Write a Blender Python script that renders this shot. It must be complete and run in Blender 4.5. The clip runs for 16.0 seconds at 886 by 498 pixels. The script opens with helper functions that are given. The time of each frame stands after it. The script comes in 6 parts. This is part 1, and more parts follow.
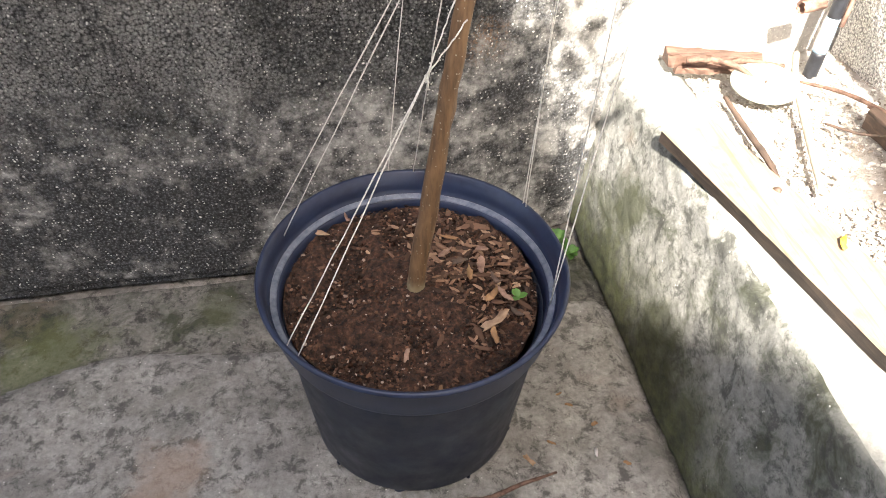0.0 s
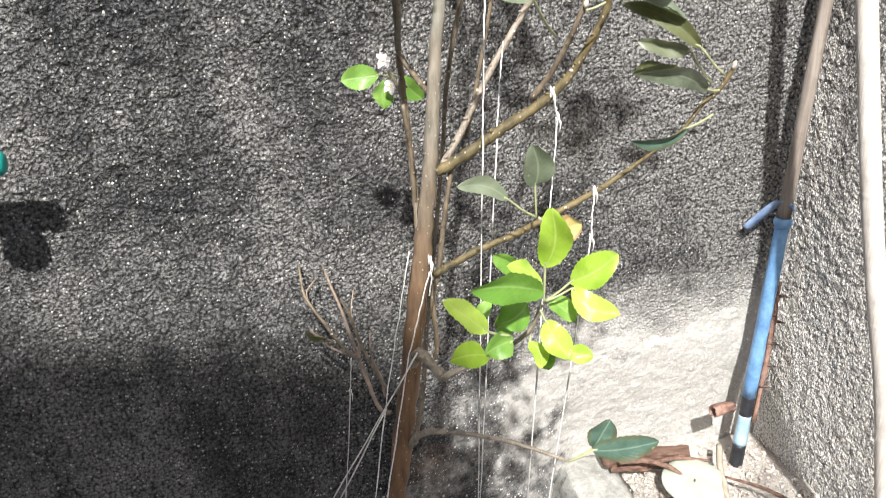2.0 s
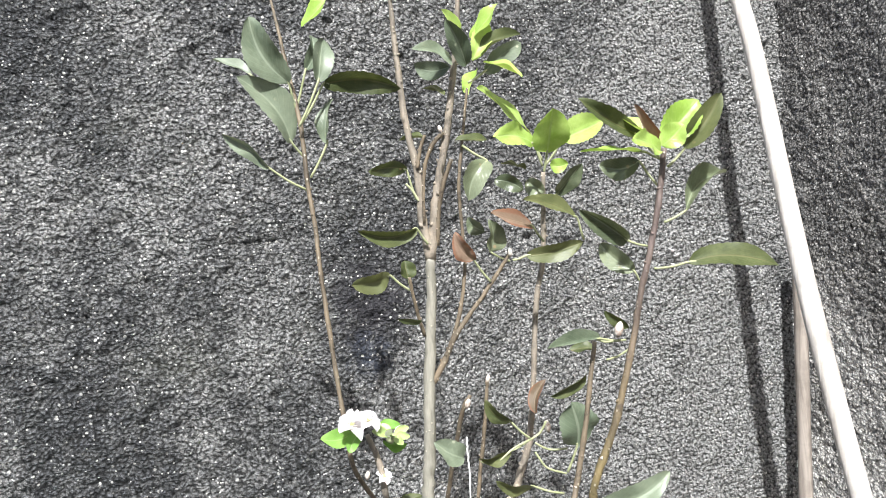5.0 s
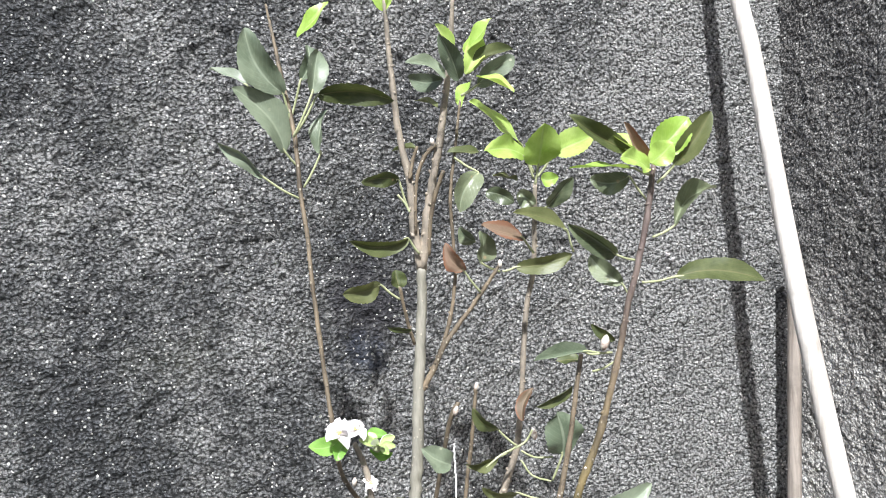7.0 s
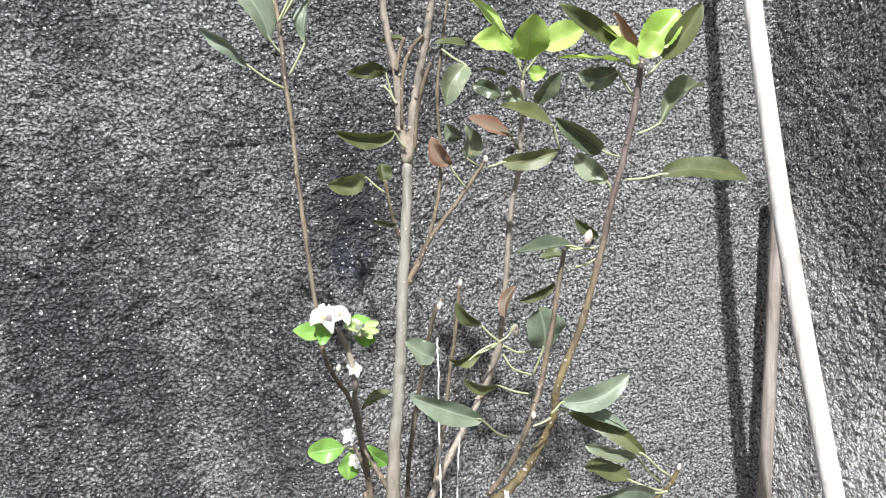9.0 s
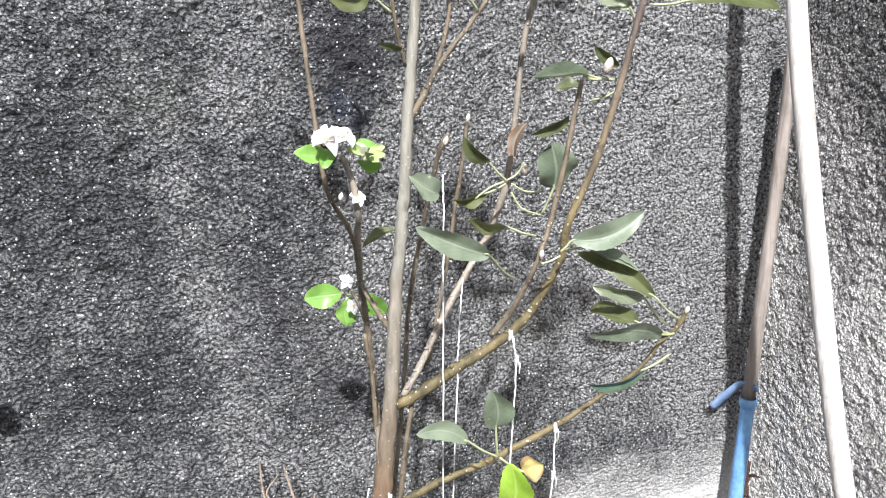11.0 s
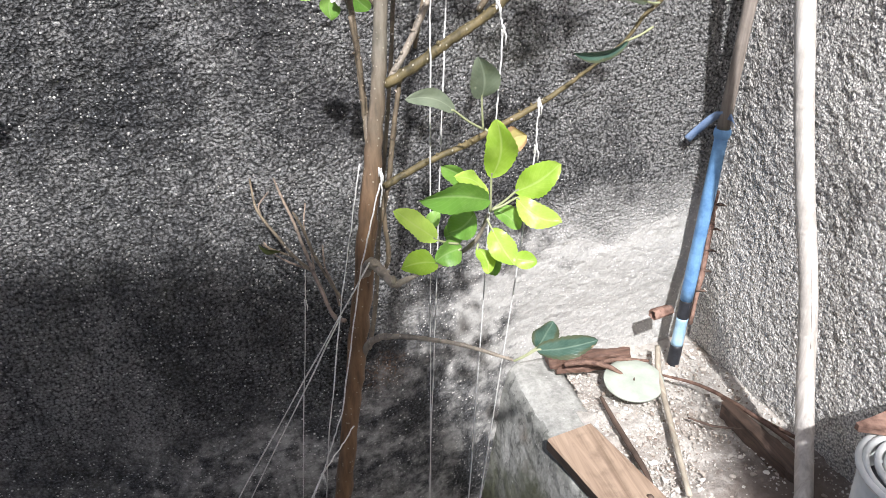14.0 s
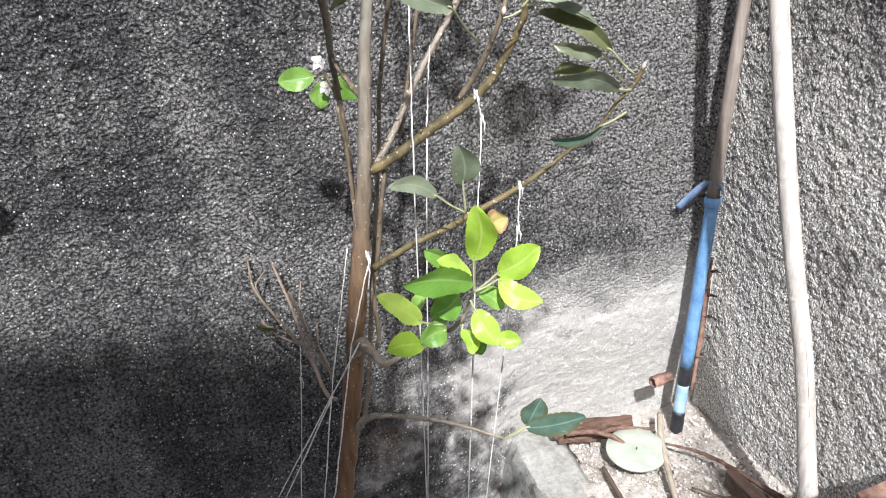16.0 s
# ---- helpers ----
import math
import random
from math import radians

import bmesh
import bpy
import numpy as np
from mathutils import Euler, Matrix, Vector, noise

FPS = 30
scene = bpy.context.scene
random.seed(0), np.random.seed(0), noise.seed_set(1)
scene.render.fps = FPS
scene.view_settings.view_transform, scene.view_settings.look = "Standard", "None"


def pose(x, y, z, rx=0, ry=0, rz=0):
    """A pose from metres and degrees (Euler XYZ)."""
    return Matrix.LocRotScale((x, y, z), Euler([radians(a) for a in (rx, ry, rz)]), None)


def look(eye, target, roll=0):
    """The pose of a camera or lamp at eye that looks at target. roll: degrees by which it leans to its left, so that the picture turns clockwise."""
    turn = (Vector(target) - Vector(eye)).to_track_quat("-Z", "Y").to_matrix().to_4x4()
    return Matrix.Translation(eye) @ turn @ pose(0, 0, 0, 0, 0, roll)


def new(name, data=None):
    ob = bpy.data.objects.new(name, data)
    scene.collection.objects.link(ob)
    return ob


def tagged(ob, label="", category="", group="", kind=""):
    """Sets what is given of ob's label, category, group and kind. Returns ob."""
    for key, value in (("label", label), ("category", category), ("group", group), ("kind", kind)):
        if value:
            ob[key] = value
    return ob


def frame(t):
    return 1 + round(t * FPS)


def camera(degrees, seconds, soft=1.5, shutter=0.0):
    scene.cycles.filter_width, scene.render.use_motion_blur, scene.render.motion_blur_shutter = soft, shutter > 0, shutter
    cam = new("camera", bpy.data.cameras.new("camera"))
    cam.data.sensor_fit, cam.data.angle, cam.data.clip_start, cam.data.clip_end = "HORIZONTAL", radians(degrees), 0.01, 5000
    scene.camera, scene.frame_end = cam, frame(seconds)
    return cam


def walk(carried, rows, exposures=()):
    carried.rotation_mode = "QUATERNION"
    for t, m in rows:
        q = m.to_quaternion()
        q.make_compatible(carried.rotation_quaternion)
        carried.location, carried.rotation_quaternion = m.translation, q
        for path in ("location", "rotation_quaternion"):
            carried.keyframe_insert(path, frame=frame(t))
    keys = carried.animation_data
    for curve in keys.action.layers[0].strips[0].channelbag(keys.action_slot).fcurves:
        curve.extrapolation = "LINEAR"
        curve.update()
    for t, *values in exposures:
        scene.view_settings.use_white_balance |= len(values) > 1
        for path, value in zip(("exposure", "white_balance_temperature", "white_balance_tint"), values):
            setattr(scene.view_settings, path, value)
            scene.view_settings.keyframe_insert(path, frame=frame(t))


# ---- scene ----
cam = camera(60.0, 16.0, soft=0.5, shutter=0.15)
PATH = [
    (0, (-0.071, 0.010, 0.887), (0.175, 1.448, -0.481), 0.7),
    (0.5, (-0.076, 0.008, 0.901), (0.160, 1.494, -0.408), 0.3),
    (1, (-0.031, 0.013, 0.971), (0.223, 1.558, -0.274), -0.9),
    (1.5, (-0.023, 0.019, 1.050), (0.289, 1.751, 0.100), -2.1),
    (2, (-0.016, 0.032, 1.11), (0.358, 1.842, 0.344), -1.7),
    (2.5, (0.001, 0.045, 1.14), (0.427, 1.907, 0.547), -2.4),
    (3, (0.004, 0.051, 1.17), (0.434, 1.948, 0.703), -3.2),
    (3.5, (0.007, 0.055, 1.198), (0.467, 1.974, 0.874), -3.4),
    (4, (0.008, 0.045, 1.229), (0.453, 1.985, 1.026), -4.1),
    (4.5, (0.007, 0.046, 1.256), (0.447, 1.993, 1.134), -4.4),
    (5, (0.006, 0.047, 1.277), (0.452, 1.996, 1.252), -4.4),
    (7.3, (0.018, 0.034, 1.297), (0.445, 1.986, 1.211), -3.3),
    (7.5, (0.017, 0.033, 1.294), (0.442, 1.984, 1.185), -3.3),
    (8, (0.015, 0.034, 1.286), (0.449, 1.982, 1.144), -2.9),
    (8.5, (0.017, 0.033, 1.273), (0.457, 1.976, 1.095), -2.7),
    (10.8, (0.007, 0.049, 1.216), (0.487, 1.935, 0.757), -1.2),
    (11, (0.004, 0.06, 1.21), (0.471, 1.94, 0.712), -1.1),
    (11.5, (0.017, 0.166, 1.192), (0.505, 2.018, 0.615), -0.7),
    (12, (0.037, 0.224, 1.171), (0.45, 2.042, 0.446), -2.3),
    (12.5, (0.056, 0.233, 1.143), (0.432, 2.01, 0.306), -2.6),
    (13, (0.042, 0.189, 1.129), (0.451, 1.916, 0.207), -5.1),
    (13.1, (0.024, 0.166, 1.137), (0.466, 1.871, 0.19), -4.2),
    (13.4, (0.008, 0.104, 1.12), (0.466, 1.796, 0.157), -1.3),
    (13.5, (-0.004, 0.077, 1.119), (0.466, 1.766, 0.155), -0.8),
    (14, (-0.019, 0.011, 1.116), (0.448, 1.697, 0.149), -0.8),
    (14.5, (-0.015, -0.013, 1.112), (0.435, 1.672, 0.134), -0.4),
    (15, (-0.009, -0.016, 1.115), (0.439, 1.669, 0.134), -0.8),
    (15.5, (-0.006, -0.009, 1.118), (0.441, 1.703, 0.185), -1.3),
    (16, (0.001, -0.001, 1.138), (0.464, 1.762, 0.313), -2.3),
]
EXPOSURES = [
    (0, 2.45, 6950, 9), (0.5, 2.38, 6900, 9), (1, 1.95, 6750, 9), (1.5, 1.35, 6480, 9), (2, 1.02, 6380, 9), (3, 1.03, 6230, 9), (5, 1.19, 6050, 7),
    (8, 1.06, 5900, 8), (11, 1.18, 5900, 10), (12, 1.24, 5900, 11), (13, 0.98, 6000, 11), (14, 0.81, 6050, 11), (16, 0.79, 6050, 11),
]
walk(cam, [(t, look(eye, target, roll)) for t, eye, target, roll in PATH], EXPOSURES)

# ---- light ----
SUN_WAY = Vector((0.10, 0.40, -0.43)).normalized()
world = bpy.data.worlds.new("sky")
scene.world = world
world.use_nodes = True
sky = world.node_tree.nodes.new("ShaderNodeTexSky")
sky.sky_type = "NISHITA"
sky.sun_disc = False
sky.air_density, sky.dust_density, sky.ozone_density = 0.8, 3.0, 0.4
sky.sun_elevation = math.asin(-SUN_WAY.z)
sky.sun_rotation = math.atan2(-SUN_WAY.x, -SUN_WAY.y)
world.node_tree.links.new(sky.outputs[0], world.node_tree.nodes["Background"].inputs[0])
world.node_tree.nodes["Background"].inputs[1].default_value = 0.108
sun = new("sun", bpy.data.lights.new("sun", "SUN"))
sun.data.energy, sun.data.angle, sun.data.color = 4.3, radians(1.5), (1.0, 0.965, 0.92)
sun.rotation_euler = SUN_WAY.to_track_quat("-Z", "Y").to_euler()


# ---- materials ----
def material(name, rough=0.7, metal=0.0):
    m = bpy.data.materials.new(name)
    m.use_nodes = True
    shader = m.node_tree.nodes["Principled BSDF"]
    shader.inputs["Roughness"].default_value = rough
    shader.inputs["Metallic"].default_value = metal
    return m, m.node_tree, shader


def node(nt, kind, sockets=(), **props):
    n = nt.nodes.new(kind)
    for key, value in props.items():
        if key == "op":
            n.operation = value
        elif key == "feature":
            n.feature = value
        elif key == "mode":
            n.blend_type = value
        elif key == "data":
            n.data_type = value
    for key, value in dict(sockets).items():
        if isinstance(value, bpy.types.NodeSocket):
            nt.links.new(value, n.inputs[key])
        else:
            n.inputs[key].default_value = value
    return n


def place(nt, stretch=(1, 1, 1), shift=(0, 0, 0)):
    co = nt.nodes.new("ShaderNodeTexCoord").outputs["Object"]
    return node(nt, "ShaderNodeMapping", {"Vector": co, "Scale": stretch, "Location": shift}).outputs[0]


def cloud(nt, at, scale, detail=6.0, rough=0.6, warp=0.0):
    return node(nt, "ShaderNodeTexNoise", {"Vector": at, "Scale": scale, "Detail": detail, "Roughness": rough, "Distortion": warp}).outputs[0]


def ramp(nt, fac, *stops):
    n = nt.nodes.new("ShaderNodeValToRGB")
    n.color_ramp.elements.remove(n.color_ramp.elements[0])
    for k, (pos, col) in enumerate(stops):
        e = n.color_ramp.elements[0] if k == 0 else n.color_ramp.elements.new(pos)
        e.position = pos
        e.color = (*col, 1) if isinstance(col, tuple) else (col, col, col, 1)
    nt.links.new(fac, n.inputs[0])
    return n.outputs[0]


def blend(nt, fac, a, b, mode="MIX"):
    n = nt.nodes.new("ShaderNodeMix")
    n.data_type, n.blend_type = "RGBA", mode
    for key, value in ((0, fac), (6, a), (7, b)):
        if isinstance(value, bpy.types.NodeSocket):
            nt.links.new(value, n.inputs[key])
        else:
            n.inputs[key].default_value = (*value, 1) if isinstance(value, tuple) else value
    return n.outputs[2]


def calc(nt, op, a, b=0.0):
    return node(nt, "ShaderNodeMath", {0: a, 1: b}, op=op).outputs[0]


def relief(nt, shader, height, strength, distance):
    n = node(nt, "ShaderNodeBump", {"Height": height, "Strength": strength, "Distance": distance})
    nt.links.new(n.outputs[0], shader.inputs["Normal"])
    return n


def colour(nt, shader, socket):
    nt.links.new(socket, shader.inputs["Base Color"])


def axis(nt, at, k):
    return node(nt, "ShaderNodeSeparateXYZ", {0: at}).outputs[k]


def cells(nt, at, scale, out="Distance", spread=1.0):
    return node(nt, "ShaderNodeTexVoronoi", {"Vector": at, "Scale": scale, "Randomness": spread}).outputs[out]


def flat_cells(nt, at, across, scale, out="Distance"):
    """Cells laid out over a wall: across is the axis that runs along it."""
    flat = node(nt, "ShaderNodeCombineXYZ", {0: axis(nt, at, across), 1: axis(nt, at, 2)}).outputs[0]
    wobble = node(nt, "ShaderNodeTexNoise", {"Vector": flat, "Scale": scale * 0.8, "Detail": 3.0, "Roughness": 0.65}).outputs["Color"]
    flat = node(nt, "ShaderNodeVectorMath", {0: flat, 1: node(nt, "ShaderNodeVectorMath", {0: wobble, 1: (0.5 / scale, 0.5 / scale, 0)}, op="MULTIPLY").outputs[0]}, op="ADD").outputs[0]
    n = node(nt, "ShaderNodeTexVoronoi", {"Vector": flat, "Scale": scale})
    n.voronoi_dimensions = "2D"
    return n.outputs[out]


def chance(nt):
    return nt.nodes.new("ShaderNodeObjectInfo").outputs["Random"]


def weathered(name, pale, dark, cutoff, grain, shift, depth, across=0, plinth=None, crown=0.0, spark=4.2, hollow_shade=0.24):
    """Weathered cement render: sandy grains, black algae in clouds and downward streaks, white grit.
    plinth: the paler, smoother float finish of the wall's lower part. crown: how much darker the wall turns high up."""
    m, nt, sh = material(name, 0.85)
    at = place(nt, shift=shift)
    lumps = calc(nt, "ADD", calc(nt, "MULTIPLY", flat_cells(nt, at, across, grain * 0.8), 0.50), calc(nt, "MULTIPLY", flat_cells(nt, at, across, grain * 1.7), 0.24))
    coarse = cloud(nt, at, grain * 0.9, 3, 0.65, 0.4)
    sand = calc(nt, "SUBTRACT", calc(nt, "ADD", calc(nt, "MULTIPLY", coarse, 0.75), 0.44), lumps)
    # Relief shading in the colour: dark hollows between grains, lightened grain tops.
    body = ramp(nt, sand, (0.34, tuple(c * hollow_shade for c in pale)), (0.43, tuple(c * 0.85 for c in pale)), (0.57, tuple(c * 1.08 for c in pale)), (0.68, tuple(min(1, c * 1.55) for c in pale)))
    patch = cloud(nt, at, 3.2, 8, 0.62, 0.4)
    streak = cloud(nt, place(nt, (7, 7, 1.1), shift), 1.0, 6, 0.6, 0.3)
    fine = cloud(nt, at, 60, 5, 0.7)
    soot = calc(nt, "ADD", calc(nt, "MULTIPLY", patch, 0.62), calc(nt, "MULTIPLY", streak, 0.38))
    soot = calc(nt, "ADD", soot, calc(nt, "MULTIPLY", calc(nt, "SUBTRACT", fine, 0.5), 0.34))
    blots = cloud(nt, place(nt, shift=(9, 4, 7)), 11, 6, 0.68, 0.3)
    soot = calc(nt, "ADD", soot, calc(nt, "MULTIPLY", calc(nt, "SUBTRACT", blots, 0.5), 0.22))
    if crown:
        soot = calc(nt, "ADD", soot, node(nt, "ShaderNodeMapRange", {0: axis(nt, at, 2), 1: 1.15, 2: 2.1, 3: 0.0, 4: crown}).outputs[0])
        drip = node(nt, "ShaderNodeVectorMath", {0: place(nt, (1, 1, 0.22)), 1: (RIGHT_FACE, 0.874, 0.321)}, op="DISTANCE").outputs["Value"]
        drip = calc(nt, "ADD", drip, calc(nt, "MULTIPLY", calc(nt, "SUBTRACT", cloud(nt, at, 40, 5, 0.7), 0.5), 0.03))
        soot = calc(nt, "ADD", soot, ramp(nt, drip, (0.006, 0.4), (0.022, 0.0)))
    rough_fac = None
    if plinth:
        x, z = axis(nt, at, 0), axis(nt, at, 2)
        edge = calc(nt, "ADD", z, calc(nt, "MULTIPLY", calc(nt, "SUBTRACT", cloud(nt, at, 6, 6, 0.65), 0.5), 0.22))
        edge = calc(nt, "SUBTRACT", edge, calc(nt, "MULTIPLY", x, 0.10))
        edge = calc(nt, "ADD", edge, node(nt, "ShaderNodeMapRange", {0: x, 1: 0.26, 2: 0.06, 3: 0.0, 4: 0.19}).outputs[0])
        rough_fac = ramp(nt, edge, (0.47, 0.0), (0.58, 1.0))
        even = calc(nt, "SUBTRACT", 1.0, rough_fac)
        smooth_body = ramp(nt, cloud(nt, at, 130, 6, 0.75), (0.34, tuple(c * 0.74 for c in plinth)), (0.60, plinth))
        body = blend(nt, rough_fac, smooth_body, body)
        # Lower finish: darker left of x 0.27, paler towards x 0.48.
        pale_right = node(nt, "ShaderNodeMapRange", {0: x, 1: 0.27, 2: 0.48, 3: -0.068, 4: 0.19}).outputs[0]
        soot = calc(nt, "SUBTRACT", soot, calc(nt, "MULTIPLY", pale_right, even))
        soot = calc(nt, "ADD", soot, calc(nt, "MULTIPLY", even, calc(nt, "MULTIPLY", calc(nt, "SUBTRACT", cloud(nt, place(nt, shift=(2, 2, 6)), 26, 7, 0.72), 0.5), 0.42)))
        soot = calc(nt, "ADD", soot, calc(nt, "MULTIPLY", even, calc(nt, "MULTIPLY", calc(nt, "SUBTRACT", cloud(nt, place(nt, (8, 8, 14), (4, 1, 3)), 1.0, 5, 0.6), 0.5), 0.42)))
        mould = ramp(nt, cloud(nt, place(nt, shift=(5, 2, 1)), 13, 6, 0.62, 0.4), (0.54, 0.0), (0.64, 0.10))
        soot = calc(nt, "ADD", soot, calc(nt, "MULTIPLY", mould, even))
        # Whole wall: darker to the left, paler to the right; left side darkens upwards.
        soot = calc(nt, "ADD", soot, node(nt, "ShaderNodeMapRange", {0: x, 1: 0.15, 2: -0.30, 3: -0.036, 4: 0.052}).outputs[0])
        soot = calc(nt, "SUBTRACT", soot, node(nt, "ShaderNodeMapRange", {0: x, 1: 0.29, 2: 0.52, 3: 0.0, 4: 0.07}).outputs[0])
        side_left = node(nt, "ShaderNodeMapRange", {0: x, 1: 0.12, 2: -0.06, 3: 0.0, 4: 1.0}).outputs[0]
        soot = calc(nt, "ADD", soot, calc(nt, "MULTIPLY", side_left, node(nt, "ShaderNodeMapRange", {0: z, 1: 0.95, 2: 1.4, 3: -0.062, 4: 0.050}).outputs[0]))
    mask = ramp(nt, soot, (cutoff - 0.09, 0.0), (cutoff + 0.02, 0.68), (cutoff + 0.10, 0.96))
    # Algae colour with the same hollow shade and bright tops worked in.
    shaded_grime = ramp(nt, sand, (0.34, tuple(c * 0.2 for c in dark)), (0.44, dark), (0.57, tuple(c * 1.4 for c in dark)), (0.68, tuple(c * spark for c in dark)))
    col = blend(nt, mask, body, shaded_grime)
    green = ramp(nt, cloud(nt, at, 5.5, 5), (0.58, 0.0), (0.72, 0.25))
    col = blend(nt, green, col, (0.10, 0.10, 0.06))
    if plinth:
        for spot, size, tint, most in ((RUB, 0.045, (0.26, 0.16, 0.10), 0.75), (STAIN, 0.075, (0.022, 0.020, 0.026), 0.9), ((0.105, 0.955, 0.799), 0.085, (0.030, 0.028, 0.032), 0.7), ((0.196, 0.955, 0.829), 0.060, (0.030, 0.028, 0.032), 0.6), ((0.035, 0.955, 0.915), 0.105, (0.034, 0.032, 0.036), 0.5), ((-0.36, 0.955, 0.725), 0.15, (0.036, 0.035, 0.036), 0.3), (STAIN_LOW, 0.035, (0.03, 0.038, 0.06), 0.8)):
            far = node(nt, "ShaderNodeVectorMath", {0: at, 1: spot}, op="DISTANCE").outputs["Value"]
            far = calc(nt, "ADD", far, calc(nt, "MULTIPLY", calc(nt, "SUBTRACT", cloud(nt, at, 70, 5, 0.75), 0.5), size * 2.2))
            cover = ramp(nt, far, (size * 0.25, most), (size, 0.0))
            if spot == RUB:
                cover = calc(nt, "MULTIPLY", cover, ramp(nt, cloud(nt, at, 190, 4, 0.75), (0.48, 0.08), (0.58, 1.0)))
            col = blend(nt, cover, col, tint)
    for scale, low, wide in ((75, 0.93, 0.17), (120, 0.83, 0.25), (210, 0.78, 0.28)):
        grit = ramp(nt, flat_cells(nt, at, across, scale), (wide * 0.5, 1.0), (wide, 0.0))
        grit = calc(nt, "MULTIPLY", grit, ramp(nt, axis(nt, flat_cells(nt, at, across, scale, "Color"), 1), (low, 0.0), (low + 0.12, 1.0)))
        grit = calc(nt, "MULTIPLY", grit, ramp(nt, cloud(nt, at, scale * 0.16, 4, 0.7), (0.42, 0.08), (0.55, 1.0)))
        col = blend(nt, grit, col, (0.74, 0.72, 0.68))
    colour(nt, sh, col)
    bumps = ramp(nt, sand, (0.26, 0.0), (0.50, 0.62), (0.74, 1.0))
    if rough_fac is not None:
        bumps = calc(nt, "MULTIPLY", bumps, calc(nt, "ADD", 0.07, calc(nt, "MULTIPLY", rough_fac, 0.93)))
    relief(nt, sh, bumps, 1.0, depth)
    return m


RIGHT_FACE = 0.735
RUB, STAIN, STAIN_LOW = (0.148, 0.955, 0.369), (0.122, 0.955, 1.205), (0.115, 0.955, 1.145)
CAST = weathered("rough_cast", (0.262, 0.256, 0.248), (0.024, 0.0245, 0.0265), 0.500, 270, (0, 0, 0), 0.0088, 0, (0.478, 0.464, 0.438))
DASH = weathered("pebble_render", (0.62, 0.592, 0.555), (0.08, 0.076, 0.072), 0.64, 300, (3, 1, 0.4), 0.0028, 1, crown=0.34, spark=3.0, hollow_shade=0.48)
PLAIN = weathered("old_plaster", (0.42, 0.40, 0.37), (0.16, 0.155, 0.15), 0.6, 90, (7, 2, 0), 0.004)


def concrete(name, a, b, moss, shift, foot=None, spots=(), fleck=0.8):
    m, nt, sh = material(name, 0.85)
    at = place(nt, shift=shift)
    col = ramp(nt, cloud(nt, at, 7, 8, 0.65, 0.4), (0.32, a), (0.66, b))
    col = blend(nt, ramp(nt, cloud(nt, at, 110, 4, 0.7), (0.35, 0.5), (0.65, 0.0)), col, tuple(c * 0.45 for c in a))
    col = blend(nt, ramp(nt, cloud(nt, at, 9, 6, 0.7, 0.6), (0.5, 0.0), (0.62, moss)), col, (0.046, 0.052, 0.026))
    col = blend(nt, ramp(nt, cloud(nt, place(nt, shift=(4, 9, 2)), 6, 4, 0.6), (0.62, 0.0), (0.72, 0.4)), col, (0.30, 0.21, 0.16))
    own = place(nt)
    flecks = ramp(nt, cloud(nt, place(nt, shift=(1, 8, 5)), 38, 7, 0.78, 0.3), (0.40, fleck), (0.50, 0.0))
    col = blend(nt, flecks, col, tuple(c * 0.28 for c in a))
    chips = ramp(nt, cells(nt, own, 130), (0.08, 0.9), (0.16, 0.0))
    chips = calc(nt, "MULTIPLY", chips, ramp(nt, axis(nt, cells(nt, own, 130, "Color"), 0), (0.86, 0.0), (0.90, 1.0)))
    col = blend(nt, chips, col, tuple(min(0.75, c * 1.5) for c in b))
    for spot, size, tint, most in spots:
        far = node(nt, "ShaderNodeVectorMath", {0: own, 1: spot}, op="DISTANCE").outputs["Value"]
        far = calc(nt, "ADD", far, calc(nt, "MULTIPLY", calc(nt, "SUBTRACT", cloud(nt, own, 16, 6, 0.7), 0.5), size * 2.4))
        col = blend(nt, ramp(nt, far, (size * 0.4, most), (size, 0.0)), col, tint)
    if foot:
        k, lo, hi = foot
        reach = calc(nt, "ADD", axis(nt, own, k), calc(nt, "MULTIPLY", calc(nt, "SUBTRACT", cloud(nt, own, 11, 6, 0.7, 0.5), 0.5), 0.16))
        damp = ramp(nt, cloud(nt, own, 40, 6, 0.7), (0.36, (0.030, 0.031, 0.018)), (0.62, (0.100, 0.108, 0.045)))
        col = blend(nt, node(nt, "ShaderNodeMapRange", {0: reach, 1: lo, 2: hi, 3: 0.92, 4: 0.0}).outputs[0], col, damp)
    colour(nt, sh, col)
    relief(nt, sh, cloud(nt, at, 140, 6, 0.7), 0.7, 0.003)
    return m


SLAB = concrete("floor_concrete", (0.225, 0.210, 0.190), (0.50, 0.475, 0.435), 0.30, (0, 0, 0), (0, 0.385, 0.315), [((-0.33, 0.58, 0.0), 0.06, (0.36, 0.26, 0.20), 0.6), ((-0.25, 0.50, 0.0), 0.05, (0.34, 0.26, 0.20), 0.35)])
YARD = concrete("yard_concrete", (0.22, 0.20, 0.175), (0.46, 0.42, 0.38), 0.15, (8, 3, 0))
STRIP = concrete("mossy_concrete", (0.10, 0.095, 0.08), (0.33, 0.31, 0.27), 0.9, (2, 5, 0), None, [((-0.52, 0.80, 0.0), 0.10, (0.12, 0.135, 0.045), 0.6), ((-0.28, 0.86, 0.0), 0.05, (0.10, 0.11, 0.05), 0.5)])
